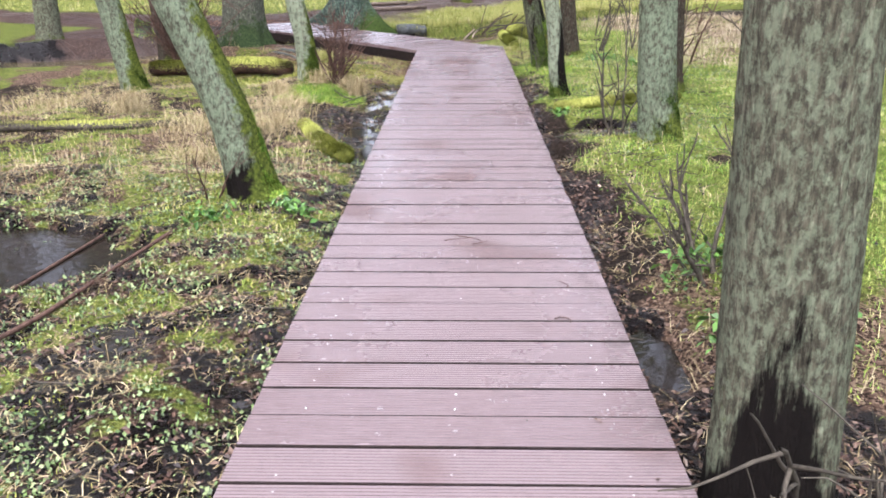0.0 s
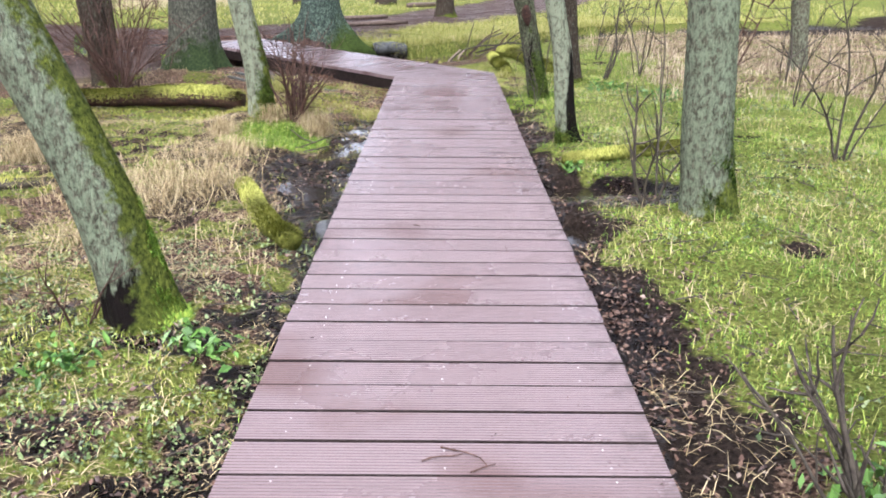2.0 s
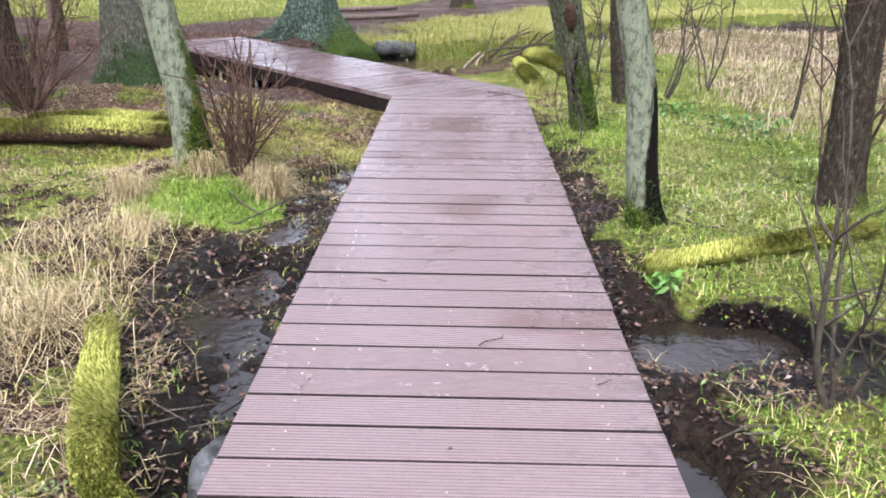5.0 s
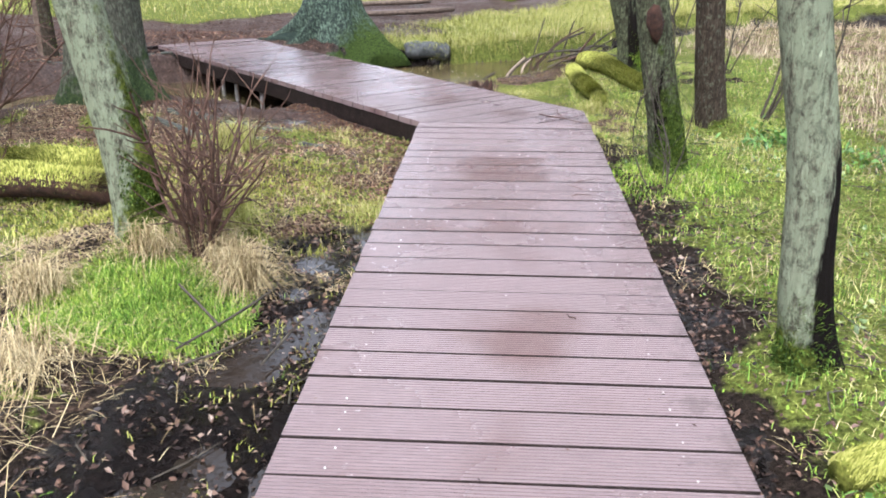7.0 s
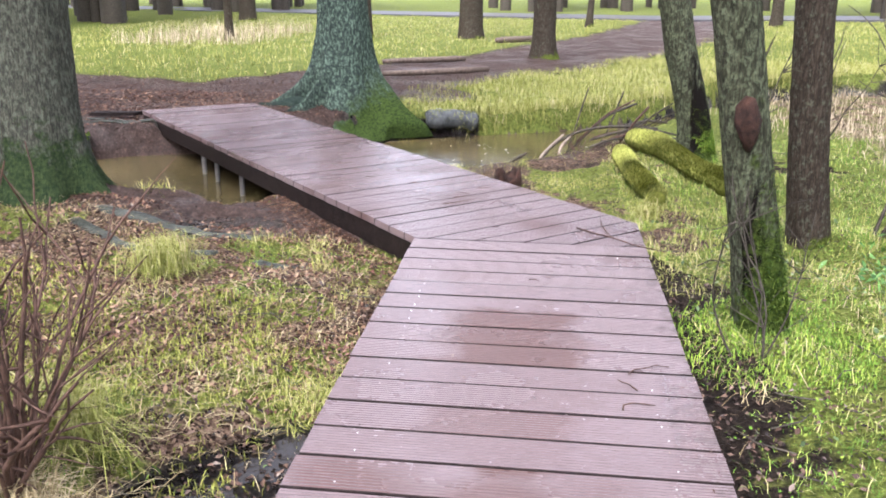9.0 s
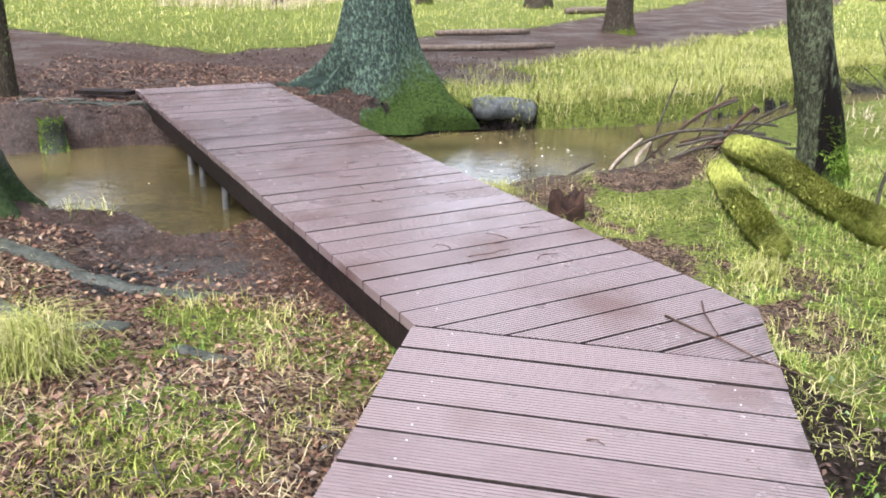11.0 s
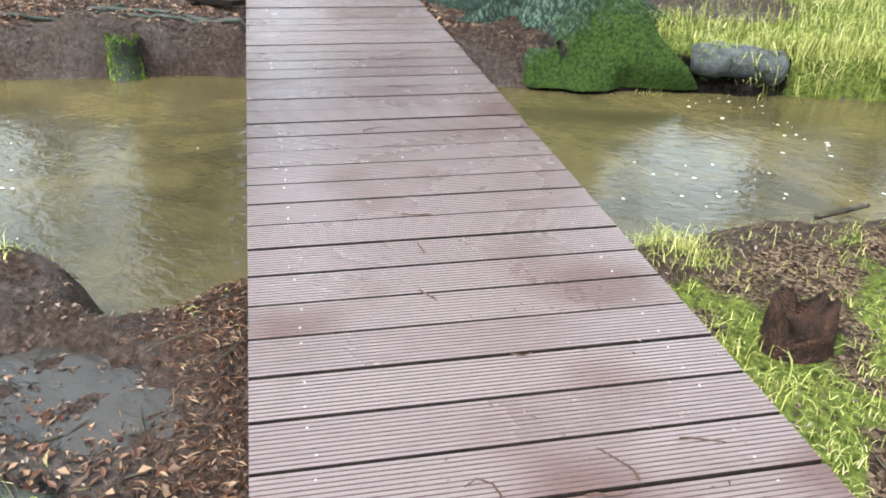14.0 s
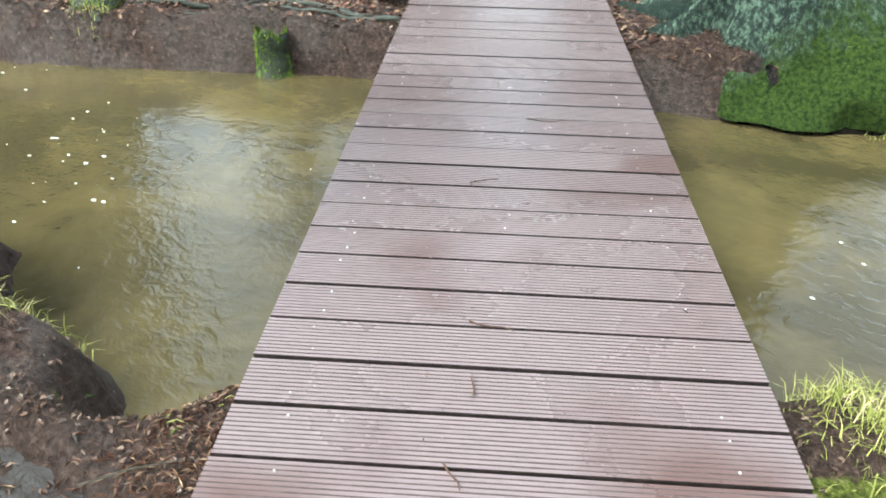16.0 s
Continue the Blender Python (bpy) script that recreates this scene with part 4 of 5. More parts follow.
for k, (r, wide) in enumerate([([(-2.3, 16.44, 0.02), (-2.6, 16.44, -0.02), (-2.85, 16.5, -0.03), (-3.1, 16.56, -0.05)], 0.13), ([(-2.25, 16.3, 0.0), (-2.45, 16.15, -0.02), (-2.62, 16.08, -0.04)], 0.09),
                               ([(-1.55, 16.85, 0.0), (-1.3, 17.15, -0.02), (-1.1, 17.5, -0.04)], 0.1), ([(-2.25, 16.75, 0.02), (-2.5, 17.0, -0.02), (-2.8, 17.3, -0.05)], 0.1)]):
    r = np.array(r)
    t = np.linspace(0, len(r) - 1, 26)
    path = np.stack([np.interp(t, np.arange(len(r)), r[:, i]) for i in range(3)], 1)
    path[:, 2] += height(path[:, 0], path[:, 1]) - 0.03
    for _ in range(3):
        path[1:-1] = (path[:-2] + 2 * path[1:-1] + path[2:]) / 4
    so = Soup()
    so.tube(path, np.linspace(wide, wide * 0.32, 26) * (1 + 0.22 * fbm(t * 1.6, t * 0 + k, 3, 15)), 18)
    me = so.mesh("buttress_root", BEECH_ROOT, at=(kx, ky, kz))
    attribute(me, "moss", np.array([0.10 + 0.22 * max(v.normal.z, 0) + 0.28 * (v.normal.x > 0.25) for v in me.vertices]))
    attribute(me, "dark", np.full(len(me.vertices), 0.1))
    part("buttress_root", me, tK, "dark green spreading buttress root")

# thin roots washed bare along the far bank
for k, pts in enumerate([[(-3.75, 15.2, 0.0), (-4.1, 15.0, -0.05), (-4.4, 14.75, -0.12), (-4.6, 14.5, -0.2)], [(-4.6, 15.0, -0.05), (-4.75, 14.6, -0.1), (-4.95, 14.3, -0.2)], [(-3.5, 15.35, -0.05), (-3.8, 15.12, -0.12), (-4.15, 14.85, -0.22)], [(-4.4, 15.1, 0.0), (-4.3, 14.9, -0.1), (-4.25, 14.7, -0.3)], [(-5.2, 14.5, 0.0), (-5.5, 14.1, -0.1), (-5.6, 13.8, -0.25)]]):
    r = np.array(pts)
    t = np.linspace(0, len(r) - 1, 14)
    path = np.stack([np.interp(t, np.arange(len(r)), r[:, i]) for i in range(3)], 1) + 0.03 * np.stack([fbm(t * 1.3, t * 0 + k + i * 5, 2, 71) for i in range(3)], 1)
    path[:, 2] = height(path[:, 0], path[:, 1]) + 0.004 + 0.02 * fbm(t * 1.1, t * 0 + k, 2, 72)
    so = Soup()
    so.tube(path, np.linspace(0.024, 0.009, 14), 8)
    root = new("exposed_root", so.mesh("exposed_root", ROOT, at=tuple(path[0])))
    root.location = path[0]
    tagged(root, "thin bare root on the washed earth bank", "root")

# further trees, farther off
FAR = [("left", (-6.6, 13.9), 0.2, 0.02, BARK), ("bush", (-3.75, 11.55), 0.15, -0.12, BARK_DARK), ("reed", (5.3, 13.6), 0.12, -0.08, BARK), ("behind", (2.48, 8.7), 0.115, -0.03, BARK_DARK),
       ("path", (0.25, 24.0), 0.23, 0.0, BARK_DARK), ("path", (-1.7, 30.0), 0.32, 0.0, BARK_DARK), ("path", (-4.55, 30.0), 0.18, 0.0, BARK_DARK), ("path", (-7.6, 28.0), 0.11, 0.0, BARK_DARK),
       ("path", (-11.4, 40.0), 0.33, 0.0, BARK_DARK), ("path", (1.75, 38.0), 0.12, 0.05, BARK_DARK), ("path", (8.6, 40.0), 0.22, 0.0, BARK_DARK), ("left", (-9.5, 15.5), 0.24, 0.05, BARK), ("left", (-7.8, 10.5), 0.16, -0.06, BARK_PALE),
       ("reed", (7.5, 11.0), 0.17, 0.03, BARK), ("reed", (5.6, 8.2), 0.14, -0.04, BARK_PALE), ("left", (-6.2, 6.3), 0.17, -0.1, BARK_PALE), ("reed", (9.5, 17.0), 0.2, 0.0, BARK)]
for where, at, r, ln, bark in FAR:
    tree("tree", "", [(0, 0, 0), (1, ln, 0), (3, ln * 3, 0)], r, 9 + 22 * r + rng.random() * 2, bark, {"left": "grey trunk standing on brown leaf litter", "bush": "dark leaning trunk in a thicket of red stems", "reed": "slim trunk standing in pale dead grass", "behind": "reddish-brown trunk behind a pale alder", "path": "dark trunk beside the trodden path"}[where],
         flare=0.04 + 0.3 * r, moss_up=0.15, seg=24, base=at, boughs=6, first=3.2)

# woods all round, far off, mostly unseen; added to darken low sky in reflections
woods = Soup()
wr = np.random.default_rng(11)
# bearings kept free of trees so streaks of sky reflect in the water
sky_gaps = ((56.5, 65.5), (50.8, 54), (36.5, 41.5), (5, 16))
clear = lambda px, py: any(lo < math.degrees(math.atan2(-px, py - 12)) < hi for lo, hi in sky_gaps)
for k in range(430):
    a, d = wr.uniform(0, 2 * np.pi), wr.uniform(30, 85)
    if k > 110:
        turned = wr.uniform(40, 150) if k % 3 else wr.uniform(30, 80)
        a, d = radians(90 + turned), wr.uniform(22, 42)
    if k > 290:
        a, d = radians(90 + wr.uniform(-75, 40)), wr.uniform(36, 60)
    x, y = d * math.cos(a), 12 + d * math.sin(a)
    if clear(x, y) or abs(x) < 14 and 10 < y < 58:
        continue
    h, r = wr.uniform(12, 19) + (8 if k > 290 else 0), wr.uniform(0.16, 0.38)
    woods.tube([(x, y, -0.5), (x + wr.normal(0, 0.2), y, h * 0.4), (x + wr.normal(0, 0.4), y, h)], [r * 1.2, r * 0.8, r * 0.12], 6, False)
    for j in range(20 if k > 110 else 9):
        z = h * wr.uniform(0.22, 0.95)
        b = wr.uniform(0, 2 * np.pi)
        l = (h - z) * 0.28 + 0.8
        e = np.array([x + l * math.cos(b), y + l * math.sin(b), z + l * 0.8])
        if clear(e[0], e[1]):
            continue
        woods.tube([(x, y, z), e], [r * 0.25, 0.03], 4, False)
        for i in range(8 if k > 110 else 4):
            f = wr.uniform(0.3, 0.9)
            q = e * f + np.array([x, y, z]) * (1 - f)
            woods.tube([q, q + wr.normal(0, 0.6, 3)], [0.095, 0.035], 3, False)
tagged(new("far_woods", woods.mesh("far_woods", TWIG_GREY)), "bare winter woodland far behind the clearing, mostly unseen, gapped to shape reflections", "woods", kind="stuff")


# ---- shrubs and saplings ----
def shrub(name, at, stems, tall, spread_, radius, material, label, lean=(0, 0), twigs=5, seed=1):
    global rng
    keep, rng = rng, np.random.default_rng(seed)
    z = ground_at(*at) - 0.04
    owner = thing(name, label, "shrub", (at[0], at[1], z))
    for k in range(stems):
        so = Soup()
        a = rng.uniform(0, 2 * np.pi)
        d = (spread_ * math.cos(a) + lean[0], spread_ * math.sin(a) + lean[1], 1)
        r = radius * rng.uniform(0.6, 1.2)
        L = tall * rng.uniform(0.6, 1.15)
        pts, end = wander((0.05 * math.cos(a), 0.05 * math.sin(a), 0), d, L, 8, 0.12, 0.03)
        so.tube(pts, np.linspace(r, r * 0.3, 9), 6, False)
        stem = part("stem", so.mesh("stem", material), owner)
        for j in range(twigs):
            i = rng.integers(2, 8)
            tp, _ = wander(pts[i], end + rng.normal(0, 0.6, 3), L * rng.uniform(0.2, 0.45), 4, 0.15, 0.04)
            tw = Soup()
            tw.tube(tp, np.linspace(r * 0.5, r * 0.18, 5), 4, False)
            part("twig", tw.mesh("twig", material), stem)
    rng = keep
    return owner


shrub("shrub", (-1.13, 9.15), 26, 0.85, 0.24, 0.011, TWIG, "thicket of thin reddish bare stems beside a leaning alder", seed=2)
shrub("shrub", (-3.5, 11.2), 30, 1.2, 0.5, 0.011, TWIG, "dense bush of red-brown bare stems", seed=3, twigs=7)
shrub("shrub", (-2.9, 10.3), 6, 0.9, 0.4, 0.007, TWIG, "bare dark stems in leaf litter", seed=33, twigs=5)
shrub("shrub", (-1.28, 4.72), 4, 0.45, 0.5, 0.006, TWIG, "few bare dark stems by a leaning alder", seed=4)
shrub("sapling", (1.5, 6.45), 3, 0.95, 0.28, 0.014, TWIG_GREY, "forked bare sapling beside an upright alder", seed=15, twigs=9, lean=(-0.2, 0))
shrub("sapling", (1.68, 6.75), 1, 1.7, 0.1, 0.011, TWIG_GREY, "tall thin bare sapling touching an alder", seed=6, twigs=5, lean=(0.05, 0))
shrub("shrub", (1.13, 1.43), 4, 0.75, 0.3, 0.011, TWIG_GREY, "mossy bare shrub stems before a thick trunk", seed=7, twigs=7, lean=(0.1, 0))
shrub("shrub", (1.40, 3.30), 9, 0.62, 0.5, 0.012, TWIG_GREY, "mossy bare shrub in bright grass", seed=8, twigs=6, lean=(-0.1, 0))
shrub("shrub", (1.2, 10.6), 5, 0.75, 0.3, 0.006, TWIG_GREY, "thin bare stems beside a mossy trunk", seed=9)
shrub("shrub", (2.25, 12.3), 4, 1.7, 0.2, 0.012, TWIG_GREY, "bare leaning stems beside a brown trunk", seed=10, lean=(0.1, 0))
shrub("shrub", (2.6, 9.2), 6, 1.5, 0.35, 0.011, TWIG, "tangle of bare dark stems in moss", seed=12, twigs=7)
for k, (x, y) in enumerate([(3.2, 11.5), (3.9, 10.2), (2.9, 13.1), (4.6, 12.4), (5.5, 10.8), (3.3, 7.8), (2.6, 14.8), (4.2, 8.6), (1.75, 13.6), (3.6, 5.8)]):
    shrub("sapling", (x, y), 2 + k % 3, 1.3 + 0.1 * (k % 4), 0.22, 0.012, TWIG_GREY, "thin bare sapling in moss and dead grass", seed=40 + k, twigs=6)
shrub("shrub", (0.7, 15.25), 8, 0.5, 0.9, 0.006, TWIG, "thin dark shoots beside the stream", seed=60)
shrub("shrub", (1.2, 1.42), 5, 0.35, 0.5, 0.006, TWIG_GREY, "low stems with bright leaves at a thick trunk", seed=61)


# ---- logs, stumps, stones, branches ----
def log(name, pts, radius, label, moss=4000, seed=1, bark=MOSS, category="log", fuzz=MOSS_FUZZ, size=0.026, steps=26):
    pts = np.array([(x, y, ground_at(x, y) + dz) for x, y, dz in pts])
    owner = thing(name, label, category, tuple(pts[0]))
    t = np.linspace(0, len(pts) - 1, steps)
    path = np.stack([np.interp(t, np.arange(len(pts)), pts[:, i]) for i in range(3)], 1)
    path[1:-1] = (path[:-2] + path[1:-1] + path[2:]) / 3
    path += 0.1 * radius * np.stack([fbm(t * 0.9, t * 0 + seed + 7 * i, 2, 3) for i in range(3)], 1)
    so = Soup()
    so.tube(path, radius * (1 + 0.25 * fbm(t * 1.5, t * 0 + seed, 3, 8)) * np.concatenate([[0.8], np.ones(steps - 2), [0.8]]), 14)
    me = so.mesh("wood", bark, at=tuple(pts[0]))
    part("wood", me, owner)
    if moss:
        fz = Soup()
        shoots(fz, skin(me, moss, seed, up=0.35), size, size * 0.3, 0.8, 0.6, seed)
        tagged(part("moss", fz.mesh("moss", fuzz), owner, "thick yellow-green moss"), kind="stuff")
    return owner


log("mossy_log", [(-1.10, 6.95, 0.02), (-1.0, 6.7, 0.05), (-0.84, 6.3, 0.05), (-0.70, 5.95, 0.05), (-0.55, 5.74, 0.05)], 0.062, "curved fallen branch wrapped in yellow-green moss", 7000, 2)
log("mossy_log", [(1.15, 7.62, 0.03), (1.6, 7.78, 0.05), (2.05, 7.97, 0.05), (2.45, 8.2, 0.05)], 0.045, "fallen log wrapped in bright moss between two alders", 7000, 3)
log("mossy_log", [(0.95, 14.35, 0.09), (1.0, 13.6, 0.1), (1.1, 12.9, 0.1)], 0.072, "thick short log covered in yellow moss", 9000, 4)
log("mossy_log", [(1.12, 15.1, 0.10), (1.3, 14.4, 0.11), (1.5, 13.85, 0.09), (1.75, 13.35, 0.06)], 0.085, "long fallen trunk covered in yellow moss", 11000, 5)
log("mossy_log", [(-1.75, 9.85, 0.09), (-2.3, 9.9, 0.11), (-2.9, 9.95, 0.11), (-3.5, 10.0, 0.09)], 0.085, "dark fallen log with a mossy top", 11000, 6, bark=ROTWOOD)
log("mossy_log", [(-2.0, 10.35, 0.08), (-2.5, 10.5, 0.1), (-3.1, 10.4, 0.08)], 0.07, "low mossy log among leaf litter", 6000, 7)
log("mossy_log", [(-2.2, 6.95, 0.03), (-2.8, 6.8, 0.04), (-3.6, 6.78, 0.04), (-4.6, 6.6, 0.03)], 0.035, "long thin mossy branch lying on the bog", 2500, 8, bark=TWIG_GREY)
log("fallen_branch", [(-1.30, 4.15, 0.02), (-1.42, 3.7, 0.03), (-1.55, 3.1, 0.03), (-1.75, 2.4, 0.02)], 0.011, "thin dark branch lying over wet mud", 0, 9, bark=TWIG, category="branch")
log("fallen_branch", [(-1.75, 4.25, 0.02), (-1.85, 3.6, 0.03), (-1.9, 3.0, 0.02)], 0.009, "thin dark branch lying over wet mud", 0, 10, bark=TWIG, category="branch")
log("root_stub", [(-0.42, 5.98, 0.02), (-0.44, 6.12, 0.06), (-0.42, 6.25, 0.02)], 0.045, "small dark wet stone beside the planks", 0, 11, bark=STONE, category="stone", steps=10)
log("grey_log", [(x, y, z - ground_at(x, y)) for x, y, z in ((-1.0, 16.58, -0.16), (-0.8, 16.66, -0.15), (-0.58, 16.76, -0.17), (-0.46, 16.82, -0.2))], 0.105, "smooth grey log end on the stream bank", 250, 12, bark=STONE, steps=16)
log("edging_pole", [(-2.7, 19.7, 0.06), (-1.7, 20.3, 0.06), (-0.6, 20.9, 0.06)], 0.05, "wooden pole edging the trodden path", 0, 13, bark=DEADWOOD, category="pole", steps=8)
log("edging_pole", [(-2.6, 22.3, 0.06), (-1.2, 23.2, 0.06)], 0.05, "wooden pole edging the trodden path", 0, 14, bark=DEADWOOD, category="pole", steps=8)
log("edging_pole", [(-0.9, 28, 0.08), (0.2, 29.5, 0.08)], 0.07, "wooden pole edging the trodden path", 0, 15, bark=DEADWOOD, category="pole", steps=8)
for k, pts in enumerate([[(0.28, 14.95, 0.1), (0.45, 15.02, 0.20), (0.8, 15.2, 0.22), (1.3, 15.4, 0.16)], [(0.28, 14.7, 0.0), (0.33, 14.8, 0.13), (0.5, 15.0, 0.2)], [(0.46, 14.74, 0.02), (0.48, 14.8, 0.1), (0.56, 14.95, 0.16)],
                         [(0.0, 14.65, 0.1), (0.18, 14.6, 0.08)], [(0.5, 15.3, 0.1), (0.9, 15.35, 0.3), (1.2, 15.6, 0.35)], [(0.55, 15.2, 0.1), (0.65, 15.25, 0.4), (0.72, 15.3, 0.62)], [(0.9, 15.3, 0.1), (1.05, 15.35, 0.5)]]):
    log("fallen_branch", pts, 0.012 if k < 5 else 0.007, "pale broken branch washed up on the stream bank" if k % 2 else "dark broken branch washed up on the stream bank", 0, 20 + k, bark=PALEWOOD if k in (1, 2) else TWIG_GREY, category="branch", steps=10)
br = np.random.default_rng(23)
for k in range(15):
    bx, by = 0.45 + 0.85 * br.random(), 14.85 + 0.3 * br.random()
    by, a, l = by + 0.45 * (bx - 0.45), br.uniform(-0.5, 1.3), br.uniform(0.2, 0.6)
    up = br.uniform(0.02, 0.12) if k % 4 else 0.35
    log("fallen_branch", [(bx, by, 0.03 + 0.008 * k), (bx + 0.5 * l * math.cos(a), by + 0.5 * l * math.sin(a), 0.05 + 0.008 * k + 0.5 * up), (bx + l * math.cos(a), by + l * math.sin(a), 0.03 + 0.006 * k + up)], br.uniform(0.006, 0.015), "dark wet stick in a brush pile on the stream bank", 0, 60 + k, bark=TWIG_GREY if k % 3 else TWIG, category="branch", steps=10)
for k, pts in enumerate([[(-0.95, 8.35, 0.05), (-0.82, 8.6, 0.07), (-0.72, 8.9, 0.06)], [(-0.9, 8.25, 0.05), (-0.78, 8.35, 0.06), (-0.66, 8.55, 0.06)], [(-0.62, 8.3, 0.05), (-0.55, 8.6, 0.06)], [(-0.85, 8.55, 0.06), (-1.0, 8.75, 0.05), (-1.1, 8.8, 0.06)]]):
    log("fallen_branch", pts, 0.0055, "thin dead twig lying in the ditch", 0, 40 + k, bark=TWIG_GREY, category="branch", steps=10)


def stump(name, at, radius, tall, material, label, seed, jag=0.3, moss=1500):
    z0 = ground_at(*at) - 0.08
    owner = thing(name, label, "stump", (at[0], at[1], z0))
    seg, rows = 22, 9
    th = np.arange(seg) * 2 * np.pi / seg
    V = []
    for k in range(rows):
        h = k / (rows - 1)
        r = radius * (1 + 0.5 * (1 - h) ** 3) * (1 + 0.18 * fbm(np.cos(th) * 2 + seed, np.sin(th) * 2 + h, 3, seed))
        top = tall * (1 + jag * fbm(np.cos(th) * 2.5, np.sin(th) * 2.5 + seed, 2, seed + 3))
        V.append(np.stack([r * np.cos(th), r * np.sin(th), h * top], 1))
    inner = V[-1] * np.array([0.7, 0.7, 1]) - np.array([0, 0, tall * 0.3])
    V = np.concatenate(V + [inner])
    f = [[k * seg + i, k * seg + (i + 1) % seg, (k + 1) * seg + (i + 1) % seg, (k + 1) * seg + i] for k in range(rows) for i in range(seg)] + [[rows * seg + i for i in range(seg)]]
    me = mesh("wood", V, f, material)
    part("wood", me, owner)
    if moss:
        fz = Soup()
        shoots(fz, skin(me, moss, seed, 0.02), 0.025, 0.008, 0.8, 0.6, seed)
        tagged(part("moss", fz.mesh("moss", MOSS_GREEN), owner, "green moss"), kind="stuff")


stump("tree_stump", (0.06, 13.5), 0.10, 0.20, ROTWOOD, "broken rotten brown stump on the stream bank", 3, 0.7, 0)
stump("tree_stump", (-4.08, 14.74), 0.09, 0.36, ROOT, "mossy green stump at the stream edge", 4, 0.15, 1800)
stump("tree_stump", (-5.48, 15.95), 0.05, 1.7, DEADWOOD, "tall brown snag beside the trodden earth", 5, 0.1, 0)
stump("tree_stump", (-5.36, 15.9), 0.065, 2.4, BARK_DARK, "dark mossy snag beside the trodden earth", 6, 0.1, 600)
stump("tree_stump", (-5.12, 14.22), 0.13, 0.3, ROOT, "mossy stump on the earth bank", 9, 0.3, 1500)


# ---- ground cover ----
def field(count, box, chance, seed, lift=0.0, wet=-0.01):
    """Random spots on the open ground, kept by chance(x, y)."""
    r = np.random.default_rng(seed)
    x, y = r.uniform(box[0], box[1], count), r.uniform(box[2], box[3], count)
    keep = (r.random(count) < chance(x, y)) & ~on_deck(x, y, 0.015)
    x, y = x[keep], y[keep]
    z = height(x, y)
    dry = (z > BOG_Z + wet) & (signed(x, y, CHANNEL) < -0.02)
    return np.stack([x, y, z + lift], 1)[dry]


def leaves(soup, points, size, seed, tilt=0.35, slim=0.55):
    """Curled leaf shapes, lying about."""
    r = np.random.default_rng(seed)
    n = len(points)
    if n == 0:
        return
    p = np.asarray(points)
    a = r.uniform(0, 2 * np.pi, n)
    L = size * r.uniform(0.6, 1.4, n)
    u = np.stack([np.cos(a), np.sin(a), r.normal(0, tilt, n)], 1) * L[:, None] * 0.5
    v = np.stack([-np.sin(a), np.cos(a), r.normal(0, tilt, n)], 1) * L[:, None] * 0.5 * slim
    up = np.array([0, 0, 1.0]) * (L * r.uniform(0.0, 0.22, n))[:, None]
    V = np.stack([p - u, p - v + up, p + u, p + v + up, p - u * 0.05], 1)
    b = (np.arange(n) * 5)[:, None]
    soup.v.append(V.reshape(-1, 3))
    soup.f += (np.concatenate([b + [0, 1, 4], b + [1, 2, 4], b + [2, 3, 4], b + [3, 0, 4]]) + soup.n).tolist()
    soup.n += len(V) * 5


def cover(name, soup, material, label, category):
    if soup.n:
        tagged(new(name, soup.mesh(name, material, False)), label, category, kind="stuff")


def zone_of(k):
    return lambda x, y: zones(x, y)[k]


RIGHT, LEFT = (0.88, 4.6, 1.3, 15.8), (-4.6, -0.36, 1.5, 13.0)
patchy = lambda x, y, f, s: step(-0.25, 0.25, fbm(x * f, y * f, 3, s))

g = Soup()
shoots(g, field(260000, RIGHT, lambda x, y: zones(x, y)[0] * (0.3 + 0.7 * patchy(x, y, 3.5, 71)) * (0.4 + 0.6 * patchy(x, y, 9, 70)), 101), 0.042, 0.0028, 1.3, 0.8, 102, 0.7)
shoots(g, field(15000, RIGHT, lambda x, y: zones(x, y)[0] * step(0.08, 0.3, fbm(x * 1.9, y * 1.9, 3, 87)), 157), 0.085, 0.0034, 0.9, 1.0, 158, 0.6)
shoots(g, field(110000, LEFT, lambda x, y: zones(x, y)[0] * patchy(x, y, 4, 72) * 0.9, 103), 0.038, 0.003, 1.25, 0.8, 104, 0.7)
shoots(g, field(12000, (-1.75, -0.75, 8.3, 9.15), lambda x, y: step(0.5, 0.3, np.hypot(x + 1.2, (y - 8.72) * 1.3)), 105), 0.04, 0.0035, 0.9, 0.8, 106)
cover("grass", g, GRASS, "short fresh green grass and moss shoots", "grass")
g = Soup()
shoots(g, field(60000, RIGHT, lambda x, y: zones(x, y)[0] * patchy(x, y, 1.6, 73) * patchy(x, y, 6, 74), 107), 0.022, 0.0045, 0.9, 0.5, 108)
shoots(g, field(90000, LEFT, lambda x, y: (0.3 * (y < 11.9) + 0.7 * zones(x, y)[0]) * step(-0.02, 0.25, fbm(x * 3.4, y * 3.4, 3, 75)), 109), 0.024, 0.0045, 0.9, 0.5, 110)
shoots(g, field(16000, (-4.2, -1.6, 9.4, 11.2), lambda x, y: patchy(x, y, 2.2, 76), 111), 0.03, 0.007, 0.8, 0.5, 112)
shoots(g, field(16000, (-2.0, -0.6, 9.4, 10.9), lambda x, y: 0.15 + 0.85 * patchy(x, y, 3, 64), 181), 0.035, 0.0042, 1.0, 0.6, 182, 0.6)
cover("moss_cushions", g, MOSS_FUZZ, "low cushions of yellow-green moss", "moss")
g = Soup()
